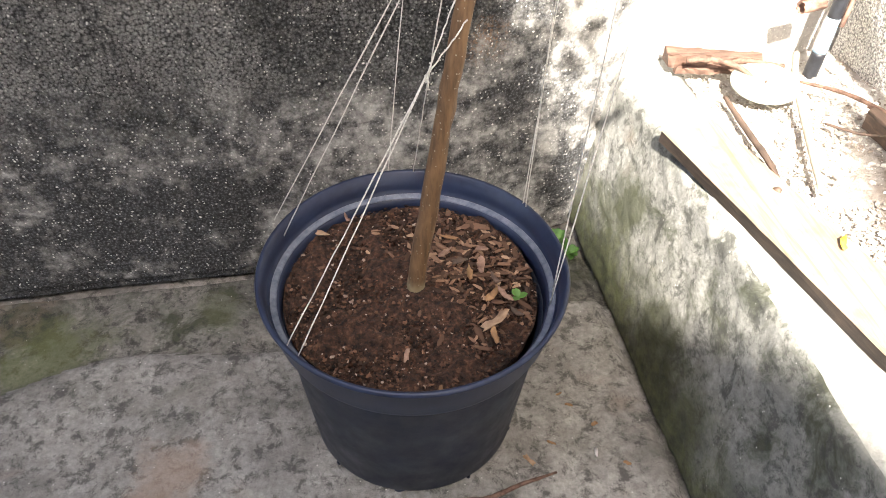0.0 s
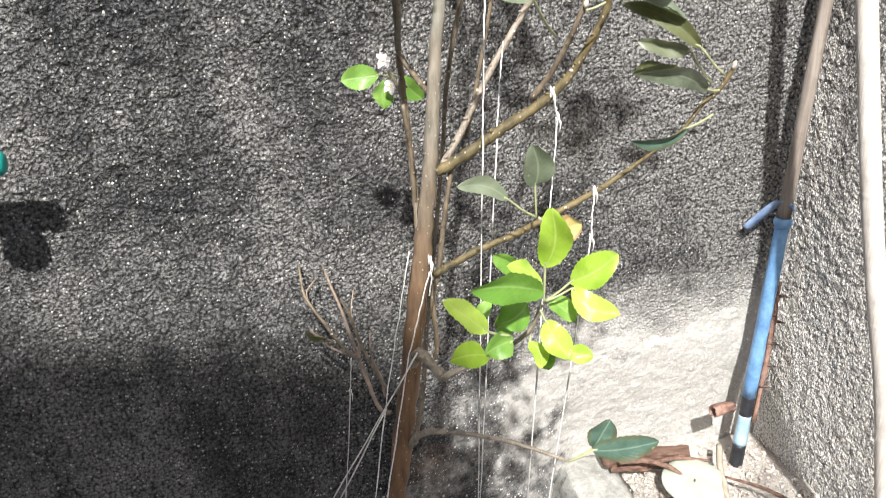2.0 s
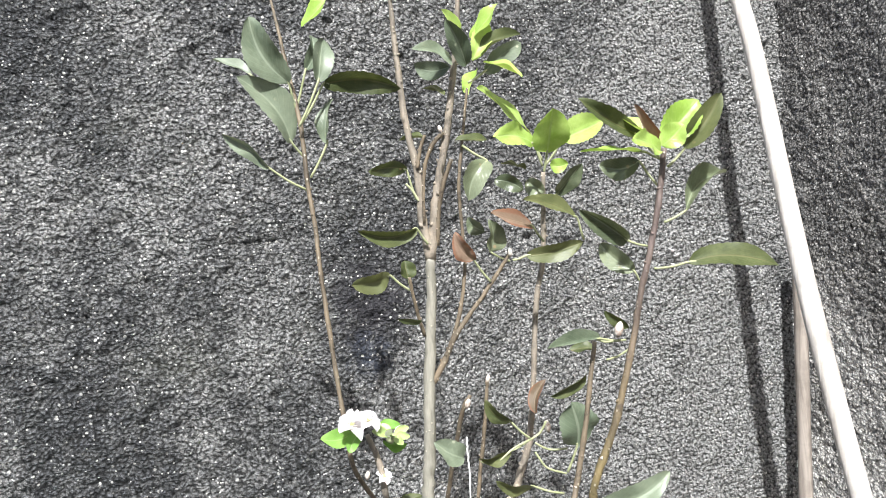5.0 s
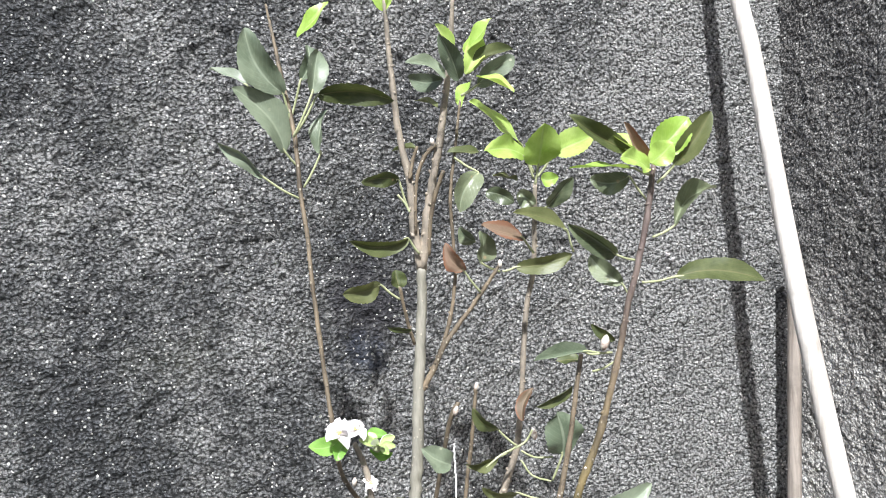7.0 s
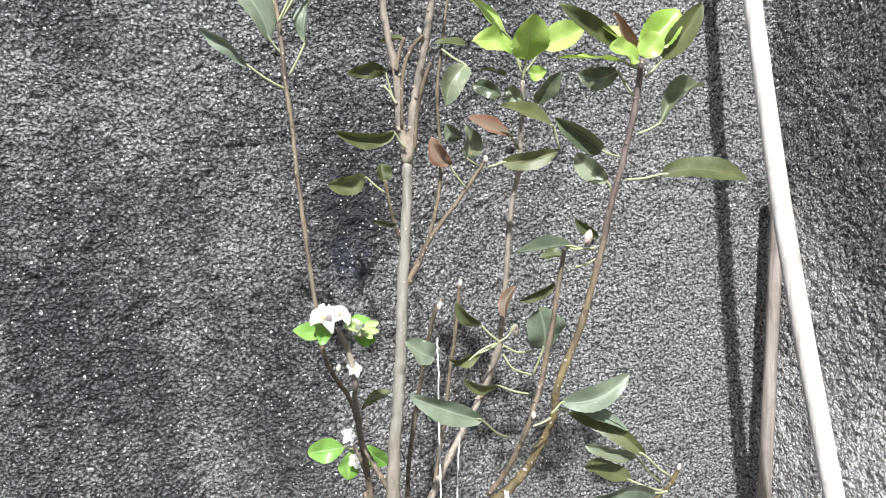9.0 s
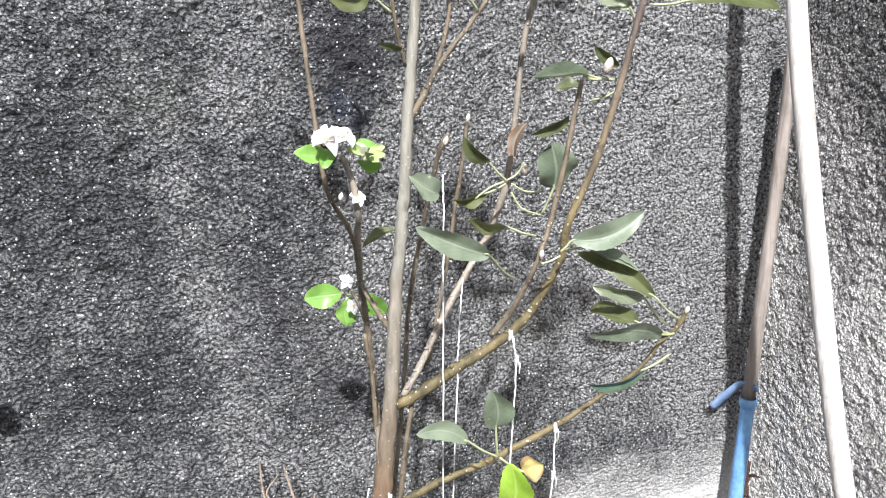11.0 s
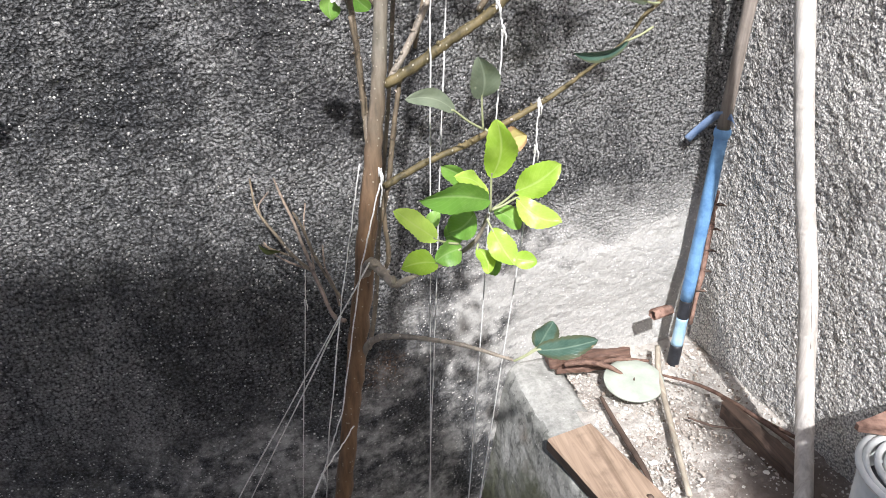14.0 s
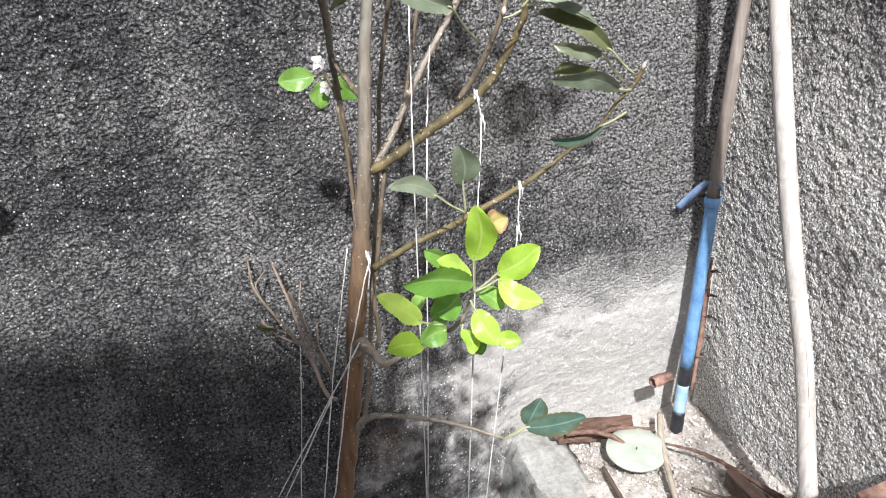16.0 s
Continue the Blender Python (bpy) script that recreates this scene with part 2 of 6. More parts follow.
# Kerb sides: real moss, in a base kept darker than the sunlit top.
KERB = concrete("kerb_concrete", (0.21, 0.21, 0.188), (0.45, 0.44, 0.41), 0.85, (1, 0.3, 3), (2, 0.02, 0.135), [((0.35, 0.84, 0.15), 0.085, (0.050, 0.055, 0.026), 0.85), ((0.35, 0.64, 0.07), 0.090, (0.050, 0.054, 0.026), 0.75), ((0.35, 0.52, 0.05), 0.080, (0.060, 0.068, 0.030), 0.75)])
LIT_COPING = concrete("lit_kerb_coping", (0.32, 0.315, 0.288), (0.51, 0.50, 0.465), 0.08, (1, 6, 3), fleck=0.25)


def wood(name, a, b, along, rough=0.7, scale=1.0):
    m, nt, sh = material(name, rough)
    stretch = tuple((6 if k == along else 90) * scale for k in range(3))
    at = place(nt, stretch)
    grainy = cloud(nt, at, 1.0, 6, 0.6, 1.2)
    col = ramp(nt, grainy, (0.3, a), (0.7, b))
    col = blend(nt, ramp(nt, cloud(nt, place(nt), 30 * scale, 5), (0.5, 0.0), (0.75, 0.55)), col, tuple(c * 0.5 for c in a))
    colour(nt, sh, col)
    relief(nt, sh, grainy, 0.5, 0.002)
    return m


BOARD = wood("board_wood", (0.22, 0.152, 0.105), (0.43, 0.315, 0.228), 1)
DARKWOOD = wood("dark_wood", (0.05, 0.035, 0.028), (0.17, 0.11, 0.08), 1)
# Near-black copy of the wood that paints shade on the board's edges.
SHADEWOOD = wood("shaded_edge", (0.014, 0.010, 0.008), (0.05, 0.034, 0.025), 1)
REDWOOD = wood("red_wood", (0.075, 0.040, 0.028), (0.22, 0.13, 0.095), 0)
STICK = wood("dry_stick", (0.30, 0.25, 0.19), (0.52, 0.46, 0.37), 1)
BAMBOO = wood("bleached_pole", (0.42, 0.375, 0.33), (0.70, 0.66, 0.61), 2, 0.6)
HANDLE = wood("weathered_handle", (0.155, 0.128, 0.106), (0.33, 0.285, 0.245), 2)


def bark(name, a, b, dots, rough=0.6):
    m, nt, sh = material(name, rough)
    at = place(nt)
    col = ramp(nt, cloud(nt, place(nt, (160, 160, 26)), 1.0, 5, 0.6), (0.3, a), (0.7, b))
    spots = ramp(nt, cells(nt, place(nt, (1, 1, 0.75)), 250), (0.17, 1.0), (0.24, 0.0))
    spots = calc(nt, "MULTIPLY", spots, ramp(nt, axis(nt, cells(nt, place(nt, (1, 1, 0.75)), 250, "Color"), 0), (0.55, 0.0), (0.6, dots)))
    col = blend(nt, spots, col, (0.38, 0.34, 0.26))
    band = ramp(nt, cloud(nt, at, 38, 5, 0.7), (0.42, 0.0), (0.62, 0.75))
    col = blend(nt, band, col, tuple(min(1, c * k) for c, k in zip(b, (1.3, 1.25, 1.2))))
    col = blend(nt, ramp(nt, cloud(nt, place(nt, shift=(2, 7, 4)), 55, 5, 0.7), (0.56, 0.0), (0.66, 0.7)), col, tuple(c * 0.55 for c in a))
    colour(nt, sh, col)
    relief(nt, sh, calc(nt, "ADD", cloud(nt, place(nt, (300, 300, 90)), 1.0, 4), spots), 0.5, 0.0012)
    return m


TRUNK, trunk_nt, trunk_sh = material("trunk_bark", 0.6)
at = place(trunk_nt)
grain = cloud(trunk_nt, place(trunk_nt, (170, 170, 30)), 1.0, 5, 0.6)
lower = ramp(trunk_nt, grain, (0.3, (0.092, 0.052, 0.027)), (0.7, (0.225, 0.130, 0.066)))
upper = ramp(trunk_nt, grain, (0.3, (0.15, 0.14, 0.108)), (0.7, (0.31, 0.29, 0.24)))
rise = calc(trunk_nt, "ADD", axis(trunk_nt, at, 2), calc(trunk_nt, "MULTIPLY", cloud(trunk_nt, at, 14), 0.3))
tone = node(trunk_nt, "ShaderNodeMapRange", {0: rise, 1: 0.92, 2: 1.20, 3: 0.0, 4: 1.0}).outputs[0]
dot = ramp(trunk_nt, cells(trunk_nt, at, 170), (0.10, 1.0), (0.17, 0.0))
graft = node(trunk_nt, "ShaderNodeMapRange", {0: calc(trunk_nt, "ADD", axis(trunk_nt, at, 2), calc(trunk_nt, "MULTIPLY", cloud(trunk_nt, at, 90), 0.02)), 1: 0.252, 2: 0.268, 3: 0.85, 4: 0.0}).outputs[0]
lower = blend(trunk_nt, graft, lower, (0.40, 0.33, 0.20))
colour(trunk_nt, trunk_sh, blend(trunk_nt, calc(trunk_nt, "MULTIPLY", dot, 0.7), blend(trunk_nt, tone, lower, upper), (0.45, 0.41, 0.32)))
relief(trunk_nt, trunk_sh, calc(trunk_nt, "ADD", grain, dot), 0.5, 0.0012)

TWIG = bark("twig_bark", (0.064, 0.048, 0.032), (0.180, 0.145, 0.100), 1.0)
OLIVE = bark("olive_bark", (0.062, 0.050, 0.022), (0.165, 0.130, 0.062), 1.0)
nt, sh = OLIVE.node_tree, OLIVE.node_tree.nodes["Principled BSDF"]
aged = ramp(nt, cloud(nt, place(nt, (160, 160, 26)), 1.0, 5, 0.6), (0.3, (0.080, 0.055, 0.050)), (0.7, (0.20, 0.155, 0.14)))
rise = calc(nt, "ADD", axis(nt, place(nt), 2), calc(nt, "MULTIPLY", cloud(nt, place(nt), 20), 0.12))
colour(nt, sh, blend(nt, node(nt, "ShaderNodeMapRange", {0: rise, 1: 1.15, 2: 1.32, 3: 0.0, 4: 0.95}).outputs[0], sh.inputs["Base Color"].links[0].from_socket, aged))
GREYTWIG = bark("grey_bark", (0.12, 0.102, 0.080), (0.30, 0.26, 0.21), 0.9)
DEAD = bark("dead_bark", (0.11, 0.085, 0.065), (0.27, 0.21, 0.165), 0.3)


def foliage(name, dark, light, rib, glow, gloss, edge=None):
    """Leaf blade: ribs from the blade's own layout, blotches, light that shines through."""
    m, nt, sh = material(name, gloss)
    uv = nt.nodes.new("ShaderNodeUVMap").outputs[0]
    u, v = axis(nt, uv, 0), axis(nt, uv, 1)
    off = calc(nt, "ABSOLUTE", calc(nt, "SUBTRACT", u, 0.5))
    mid = ramp(nt, off, (0.018, 1.0), (0.05, 0.0))
    slant = calc(nt, "SUBTRACT", calc(nt, "MULTIPLY", v, 9.0), calc(nt, "MULTIPLY", off, 7.0))
    side = ramp(nt, calc(nt, "PINGPONG", slant, 0.5), (0.02, 0.65), (0.11, 0.0))
    at = place(nt)
    col = ramp(nt, calc(nt, "ADD", calc(nt, "MULTIPLY", cloud(nt, at, 55, 5, 0.65), 0.7), calc(nt, "MULTIPLY", chance(nt), 0.3)), (0.35, dark), (0.68, light))
    if edge:
        rim = calc(nt, "ADD", calc(nt, "MULTIPLY", off, 1.1), calc(nt, "MULTIPLY", cloud(nt, at, 45, 4), 0.6))
        col = blend(nt, ramp(nt, rim, (0.62, 0.0), (0.74, 0.9)), col, edge)
    speck = ramp(nt, cells(nt, at, 95), (0.10, 0.7), (0.17, 0.0))
    if name not in ("young_leaf", "fresh_leaf", "lime_leaf"):
        col = blend(nt, calc(nt, "MULTIPLY", speck, ramp(nt, cloud(nt, at, 30), (0.5, 0.0), (0.6, 1.0))), col, (0.60, 0.60, 0.46) if name == "sage_leaf" else (0.42, 0.30, 0.17))
    ribs = calc(nt, "MAXIMUM", mid, calc(nt, "MULTIPLY", side, 0.35))
    col = blend(nt, calc(nt, "MULTIPLY", ribs, 0.38), col, rib)
    colour(nt, sh, col)
    relief(nt, sh, calc(nt, "SUBTRACT", cloud(nt, at, 160, 3), calc(nt, "MULTIPLY", ribs, 0.8)), 0.35, 0.001)
    thin = node(nt, "ShaderNodeBsdfTranslucent", {"Color": blend(nt, 1.0, col, (1.0, 0.95, 0.62), "MULTIPLY")})
    mixed = node(nt, "ShaderNodeMixShader", {0: glow, 1: sh.outputs[0], 2: thin.outputs[0]})
    nt.links.new(mixed.outputs[0], nt.nodes["Material Output"].inputs[0])
    return m


LEAF = {
    "young": foliage("young_leaf", (0.40, 0.64, 0.065), (0.64, 0.85, 0.17), (0.74, 0.88, 0.34), 0.48, 0.30),
    "lime": foliage("lime_leaf", (0.30, 0.46, 0.075), (0.54, 0.68, 0.21), (0.52, 0.64, 0.28), 0.34, 0.30),
    "fresh": foliage("fresh_leaf", (0.17, 0.36, 0.055), (0.33, 0.55, 0.13), (0.44, 0.60, 0.26), 0.40, 0.34),
    "mature": foliage("mature_leaf", (0.088, 0.108, 0.062), (0.225, 0.252, 0.155), (0.36, 0.40, 0.29), 0.22, 0.30),
    "sage": foliage("sage_leaf", (0.108, 0.136, 0.088), (0.225, 0.262, 0.182), (0.36, 0.40, 0.30), 0.20, 0.38),
    "dusky": foliage("dusky_leaf", (0.055, 0.112, 0.084), (0.140, 0.215, 0.165), (0.30, 0.40, 0.30), 0.2, 0.32, (0.10, 0.11, 0.06)),
    "olive": foliage("olive_leaf", (0.070, 0.088, 0.032), (0.165, 0.180, 0.075), (0.22, 0.20, 0.10), 0.30, 0.45),
    "russet": foliage("russet_leaf", (0.15, 0.11, 0.07), (0.29, 0.20, 0.145), (0.34, 0.25, 0.17), 0.28, 0.5, (0.24, 0.115, 0.07)),
    "autumn": foliage("autumn_leaf", (0.62, 0.50, 0.18), (0.76, 0.64, 0.28), (0.7, 0.6, 0.3), 0.40, 0.5, (0.46, 0.27, 0.14)),
}
STALK, nt, sh = material("leaf_stalk", 0.5)
colour(nt, sh, ramp(nt, cloud(nt, place(nt), 90), (0.3, (0.24, 0.26, 0.13)), (0.7, (0.42, 0.43, 0.26))))
PETAL, nt, sh = material("petal", 0.6)
colour(nt, sh, ramp(nt, cloud(nt, place(nt), 120), (0.35, (0.80, 0.72, 0.74)), (0.6, (0.90, 0.89, 0.88))))
thin = node(nt, "ShaderNodeBsdfTranslucent", {"Color": (0.9, 0.85, 0.85, 1)})
mixed = node(nt, "ShaderNodeMixShader", {0: 0.3, 1: sh.outputs[0], 2: thin.outputs[0]})
nt.links.new(mixed.outputs[0], nt.nodes["Material Output"].inputs[0])
STAMEN, nt, sh = material("stamen", 0.6)
colour(nt, sh, ramp(nt, cloud(nt, place(nt), 300), (0.4, (0.62, 0.55, 0.20)), (0.6, (0.75, 0.72, 0.45))))
BUD, nt, sh = material("woolly_bud", 0.8)
colour(nt, sh, ramp(nt, cloud(nt, place(nt), 260), (0.35, (0.34, 0.24, 0.19)), (0.6, (0.66, 0.60, 0.53))))
TWINE, nt, sh = material("white_twine", 0.8)
colour(nt, sh, ramp(nt, cloud(nt, place(nt), 400), (0.35, (0.50, 0.48, 0.45)), (0.65, (0.78, 0.77, 0.74))))
relief(nt, sh, cloud(nt, place(nt, (1, 1, 0.4)), 900), 0.6, 0.0006)

POT, nt, sh = material("pot_plastic", 0.4)
at = place(nt)
col = ramp(nt, cloud(nt, at, 18, 6), (0.35, (0.008, 0.012, 0.024)), (0.65, (0.014, 0.022, 0.044)))
dust = ramp(nt, cloud(nt, place(nt, (60, 60, 8)), 1.0, 5), (0.55, 0.0), (0.75, 0.10))
colour(nt, sh, blend(nt, dust, col, (0.16, 0.15, 0.14)))
nt.links.new(ramp(nt, cloud(nt, at, 25), (0.3, 0.34), (0.7, 0.58)), sh.inputs["Roughness"])
relief(nt, sh, cloud(nt, at, 350, 2), 0.15, 0.0006)

# Bluer than the pot body: some of the sky's reflection sits in this colour.
POTRIM, nt, sh = material("rim_plastic", 0.38)
at = place(nt)
colour(nt, sh, ramp(nt, cloud(nt, at, 22, 6, 0.65), (0.35, (0.011, 0.018, 0.045)), (0.65, (0.022, 0.034, 0.075))))
relief(nt, sh, cloud(nt, at, 350, 2), 0.15, 0.0006)
# Paler than the rim: the ledge's highlight is put into its colour.
LEDGE, nt, sh = material("highlight_ledge", 0.45)
colour(nt, sh, ramp(nt, cloud(nt, place(nt), 70, 6, 0.7), (0.35, (0.08, 0.10, 0.15)), (0.65, (0.20, 0.22, 0.27))))

SOIL, nt, sh = material("potting_soil", 0.95)
at = place(nt)
col = ramp(nt, cloud(nt, at, 120, 8, 0.7), (0.38, (0.012, 0.006, 0.004)), (0.54, (0.075, 0.034, 0.020)), (0.68, (0.18, 0.085, 0.05)))
perl = ramp(nt, cells(nt, at, 170), (0.07, 1.0), (0.11, 0.0))
perl = calc(nt, "MULTIPLY", perl, ramp(nt, cells(nt, at, 170, "Color"), (0.76, 0.0), (0.80, 1.0)))
colour(nt, sh, blend(nt, perl, col, (0.55, 0.50, 0.45)))
relief(nt, sh, cloud(nt, at, 230, 6, 0.75), 1.0, 0.004)

CRUMB, nt, sh = material("soil_crumb", 0.95)
colour(nt, sh, ramp(nt, nt.nodes.new("ShaderNodeNewGeometry").outputs["Random Per Island"], (0.0, (0.012, 0.006, 0.004)), (0.55, (0.060, 0.030, 0.019)), (0.8, (0.115, 0.058, 0.036)), (0.95, (0.20, 0.10, 0.06)), (0.992, (0.45, 0.36, 0.30))))

RUBBLE, nt, sh = material("mortar_rubble", 0.95)
at = place(nt)
col = ramp(nt, cloud(nt, at, 60, 8, 0.7), (0.3, (0.37, 0.33, 0.29)), (0.7, (0.66, 0.625, 0.575)))
col = blend(nt, ramp(nt, cloud(nt, at, 12, 5), (0.48, 0.0), (0.68, 0.65)), col, (0.22, 0.17, 0.135))
# Brown soil tone round the pole foot that also deepens the shadow there.
shaded_earth = node(nt, "ShaderNodeVectorMath", {0: at, 1: (0.655, 0.60, 0.31)}, op="DISTANCE").outputs["Value"]
shaded_earth = calc(nt, "ADD", shaded_earth, calc(nt, "MULTIPLY", calc(nt, "SUBTRACT", cloud(nt, at, 30, 6, 0.7), 0.5), 0.12))
colour(nt, sh, blend(nt, ramp(nt, shaded_earth, (0.08, 0.75), (0.17, 0.0)), col, (0.135, 0.098, 0.078)))
relief(nt, sh, cloud(nt, at, 200, 6, 0.7), 1.0, 0.004)
GRAVEL, nt, sh = material("gravel", 0.9)
colour(nt, sh, ramp(nt, nt.nodes.new("ShaderNodeNewGeometry").outputs["Random Per Island"], (0.0, (0.22, 0.17, 0.135)), (0.35, (0.43, 0.38, 0.33)), (0.75, (0.60, 0.565, 0.515)), (1.0, (0.76, 0.735, 0.69))))
relief(nt, sh, cloud(nt, place(nt), 400), 0.5, 0.001)


def simple(name, a, b, rough=0.6, scale=60, bumpy=0.3, metal=0.0):
    m, nt, sh = material(name, rough, metal)
    at = place(nt)
    colour(nt, sh, ramp(nt, cloud(nt, at, scale, 6, 0.65), (0.35, a), (0.65, b)))
    relief(nt, sh, cloud(nt, at, scale * 4), bumpy, 0.001)
    return m


BLUE = simple("blue_wrap", (0.10, 0.22, 0.42), (0.20, 0.38, 0.62), 0.45, 40)
BLACK = simple("black_tape", (0.012, 0.013, 0.016), (0.03, 0.032, 0.04), 0.5, 50)
GREYBLUE = simple("faded_ribbon", (0.09, 0.14, 0.25), (0.20, 0.27, 0.40), 0.4, 40)
PALEBLUE = simple("pale_blue_wrap", (0.28, 0.44, 0.58), (0.42, 0.58, 0.70), 0.45, 40)
RUST = simple("rust_flake", (0.17, 0.095, 0.07), (0.40, 0.25, 0.19), 0.75, 70)
TEAL = simple("teal_plastic", (0.01, 0.30, 0.26), (0.02, 0.42, 0.36), 0.35, 20, 0.05)
DISC = simple("pale_lid", (0.34, 0.37, 0.31), (0.46, 0.49, 0.42), 0.4, 30)
BUCKET = simple("white_plastic", (0.58, 0.60, 0.59), (0.76, 0.77, 0.76), 0.4, 25, 0.1)
DRYLEAF = simple("dry_leaf", (0.20, 0.105, 0.05), (0.42, 0.24, 0.12), 0.7, 70)
TANCHIP = simple("tan_chip", (0.30, 0.185, 0.11), (0.52, 0.36, 0.24), 0.8, 80)
SEPAL = simple("sepal_green", (0.30, 0.42, 0.12), (0.52, 0.60, 0.28), 0.5, 60)
YELLOW = simple("yellow_leaf", (0.55, 0.36, 0.03), (0.72, 0.52, 0.08), 0.6, 60)
WEED = simple("weed_green", (0.05, 0.14, 0.02), (0.12, 0.26, 0.05), 0.5, 60)
ROOT = simple("bare_root", (0.085, 0.045, 0.033), (0.23, 0.14, 0.10), 0.8, 90)


# ---- geometry helpers ----
def part(name, bm, mat, parent=None, label="", smooth=True):
    me = bpy.data.meshes.new(name)
    bm.to_mesh(me)
    bm.free()
    return mesh_part(name, me, mat, parent, label, smooth)


def mesh_part(name, me, mat, parent=None, label="", smooth=True):
    if mat:
        me.materials.append(mat)
    if smooth:
        me.shade_smooth()
    ob = new(name, me)
    if parent is not None:
        ob.parent = parent
        if parent.type == "EMPTY":
            ob.matrix_parent_inverse = Matrix.Translation(-parent.location)
    if label:
        tagged(ob, label)
    return ob


def thing(name, at, label, category, group="", kind=""):
    ob = new(name)
    ob.empty_display_size = 0.02
    ob.location = at
    return tagged(ob, label, category, group, kind)


def lattice(rows, cols, xyz, closed=False):
    """Quads over a grid of points, as a mesh's vertices and faces."""
    r, c = np.meshgrid(np.arange(rows - 1), np.arange(cols - 1), indexing="ij")
    a = (r * cols + c).ravel()
    return np.stack([a, a + 1, a + cols + 1, a + cols], 1)


def value_noise(u, v, scale, seed):
    g = np.random.RandomState(seed).rand(256, 256)
    x, y = u * scale, v * scale
    i, j = np.floor(x).astype(int), np.floor(y).astype(int)
    fx, fy = x - i, y - j
    fx, fy = fx * fx * (3 - 2 * fx), fy * fy * (3 - 2 * fy)
    i, j = i % 255, j % 255
    return (g[i, j] * (1 - fx) + g[i + 1, j] * fx) * (1 - fy) + (g[i, j + 1] * (1 - fx) + g[i + 1, j + 1] * fx) * fy


def fractal(u, v, scale, seed, octaves=3, gain=0.5):
    return sum(gain**k * (value_noise(u, v, scale * 2**k, seed + k) - 0.5) for k in range(octaves))


def smoothstep(a, b, x):
    k = np.clip((x - a) / (b - a), 0, 1)
    return k * k * (3 - 2 * k)


def slab_mesh(name, front, rows, cols, away):
    """A relief surface with thickness: the grid of points, and a flat back shifted by away."""
    back = front.reshape(rows, cols, 3)[[0, 0, -1, -1], [0, -1, -1, 0]] + np.array(away)
    verts = np.concatenate([front, back])
    n = rows * cols
    g = np.arange(n).reshape(rows, cols)
    faces = lattice(rows, cols, front).tolist()
    faces.append([n, n + 3, n + 2, n + 1])
    for edge, (p, q) in ((g[0, :], (n, n + 1)), (g[:, -1], (n + 1, n + 2)), (g[-1, ::-1], (n + 2, n + 3)), (g[::-1, 0], (n + 3, n))):
        faces.append(list(edge[::-1]) + [p, q])
    me = bpy.data.meshes.new(name)
    me.from_pydata(verts.tolist(), [], faces)
    me.update()
    return me


def spline(points, steps):
    """Points on a Catmull-Rom curve through the given ones (any number of values each)."""
    p = np.array(points, float)
    if len(p) < 3:
        return np.array([p[0] + (p[-1] - p[0]) * s for s in np.linspace(0, 1, steps + 1)])
    q = np.vstack([2 * p[0] - p[1], p, 2 * p[-1] - p[-2]])
    done = []
    for k in range(len(p) - 1):
        a, b, c, d = q[k : k + 4]
        for s in np.arange(steps) / steps:
            done.append(0.5 * (2 * b + (c - a) * s + (2 * a - 5 * b + 4 * c - d) * s**2 + (3 * b - a - 3 * c + d) * s**3))
    done.append(p[-1])
    return np.array(done)


def tube(bm, path, radii, sides=8, cap=True, knob=0.0):
    """A round rod along a path."""
    rings, side = [], Vector((1, 0.3, 0.1)).normalized()
    pts = [Vector(p) for p in path]
    for k, p in enumerate(pts):
        way = (pts[min(k + 1, len(pts) - 1)] - pts[max(k - 1, 0)]).normalized()
        side = (side - way * side.dot(way)).normalized()
        up = way.cross(side)
        r = radii[k]
        ring = []
        for j in range(sides):
            a = 2 * math.pi * j / sides
            rr = r * (1 + knob * (random.random() - 0.5))
            ring.append(bm.verts.new(p + (side * math.cos(a) + up * math.sin(a)) * rr))
        rings.append(ring)
    for a, b in zip(rings, rings[1:]):
        for j in range(sides):
            bm.faces.new((a[j], a[(j + 1) % sides], b[(j + 1) % sides], b[j]))
    if cap:
        bm.faces.new(rings[0][::-1])
        bm.faces.new(rings[-1])


def turned(bm, profile, centre, sides=64, tilt=None):
    """A shape turned round an upright axis; the profile is closed from first to last point."""
    rings = []
    for r, z in profile:
        rings.append([bm.verts.new((r * math.cos(2 * math.pi * j / sides), r * math.sin(2 * math.pi * j / sides), z)) for j in range(sides)])
    for a, b in zip(rings, rings[1:]):
        for j in range(sides):
            bm.faces.new((a[j], a[(j + 1) % sides], b[(j + 1) % sides], b[j]))
    bmesh.ops.transform(bm, matrix=Matrix.Translation(centre) @ (tilt or Matrix()), verts=bm.verts)
    return rings


def lump(bm, at, size, squash=(1, 1, 1), rough=0.3, detail=1):
    m = Matrix.Translation(at) @ Euler((random.uniform(0, 6), random.uniform(0, 6), random.uniform(0, 6))).to_matrix().to_4x4()
    made = bmesh.ops.create_icosphere(bm, subdivisions=detail, radius=size)["verts"]
    for v in made:
        v.co = Vector([c * s for c, s in zip(v.co, squash)]) * (1 + rough * (random.random() - 0.5))
    bmesh.ops.transform(bm, matrix=m, verts=made)


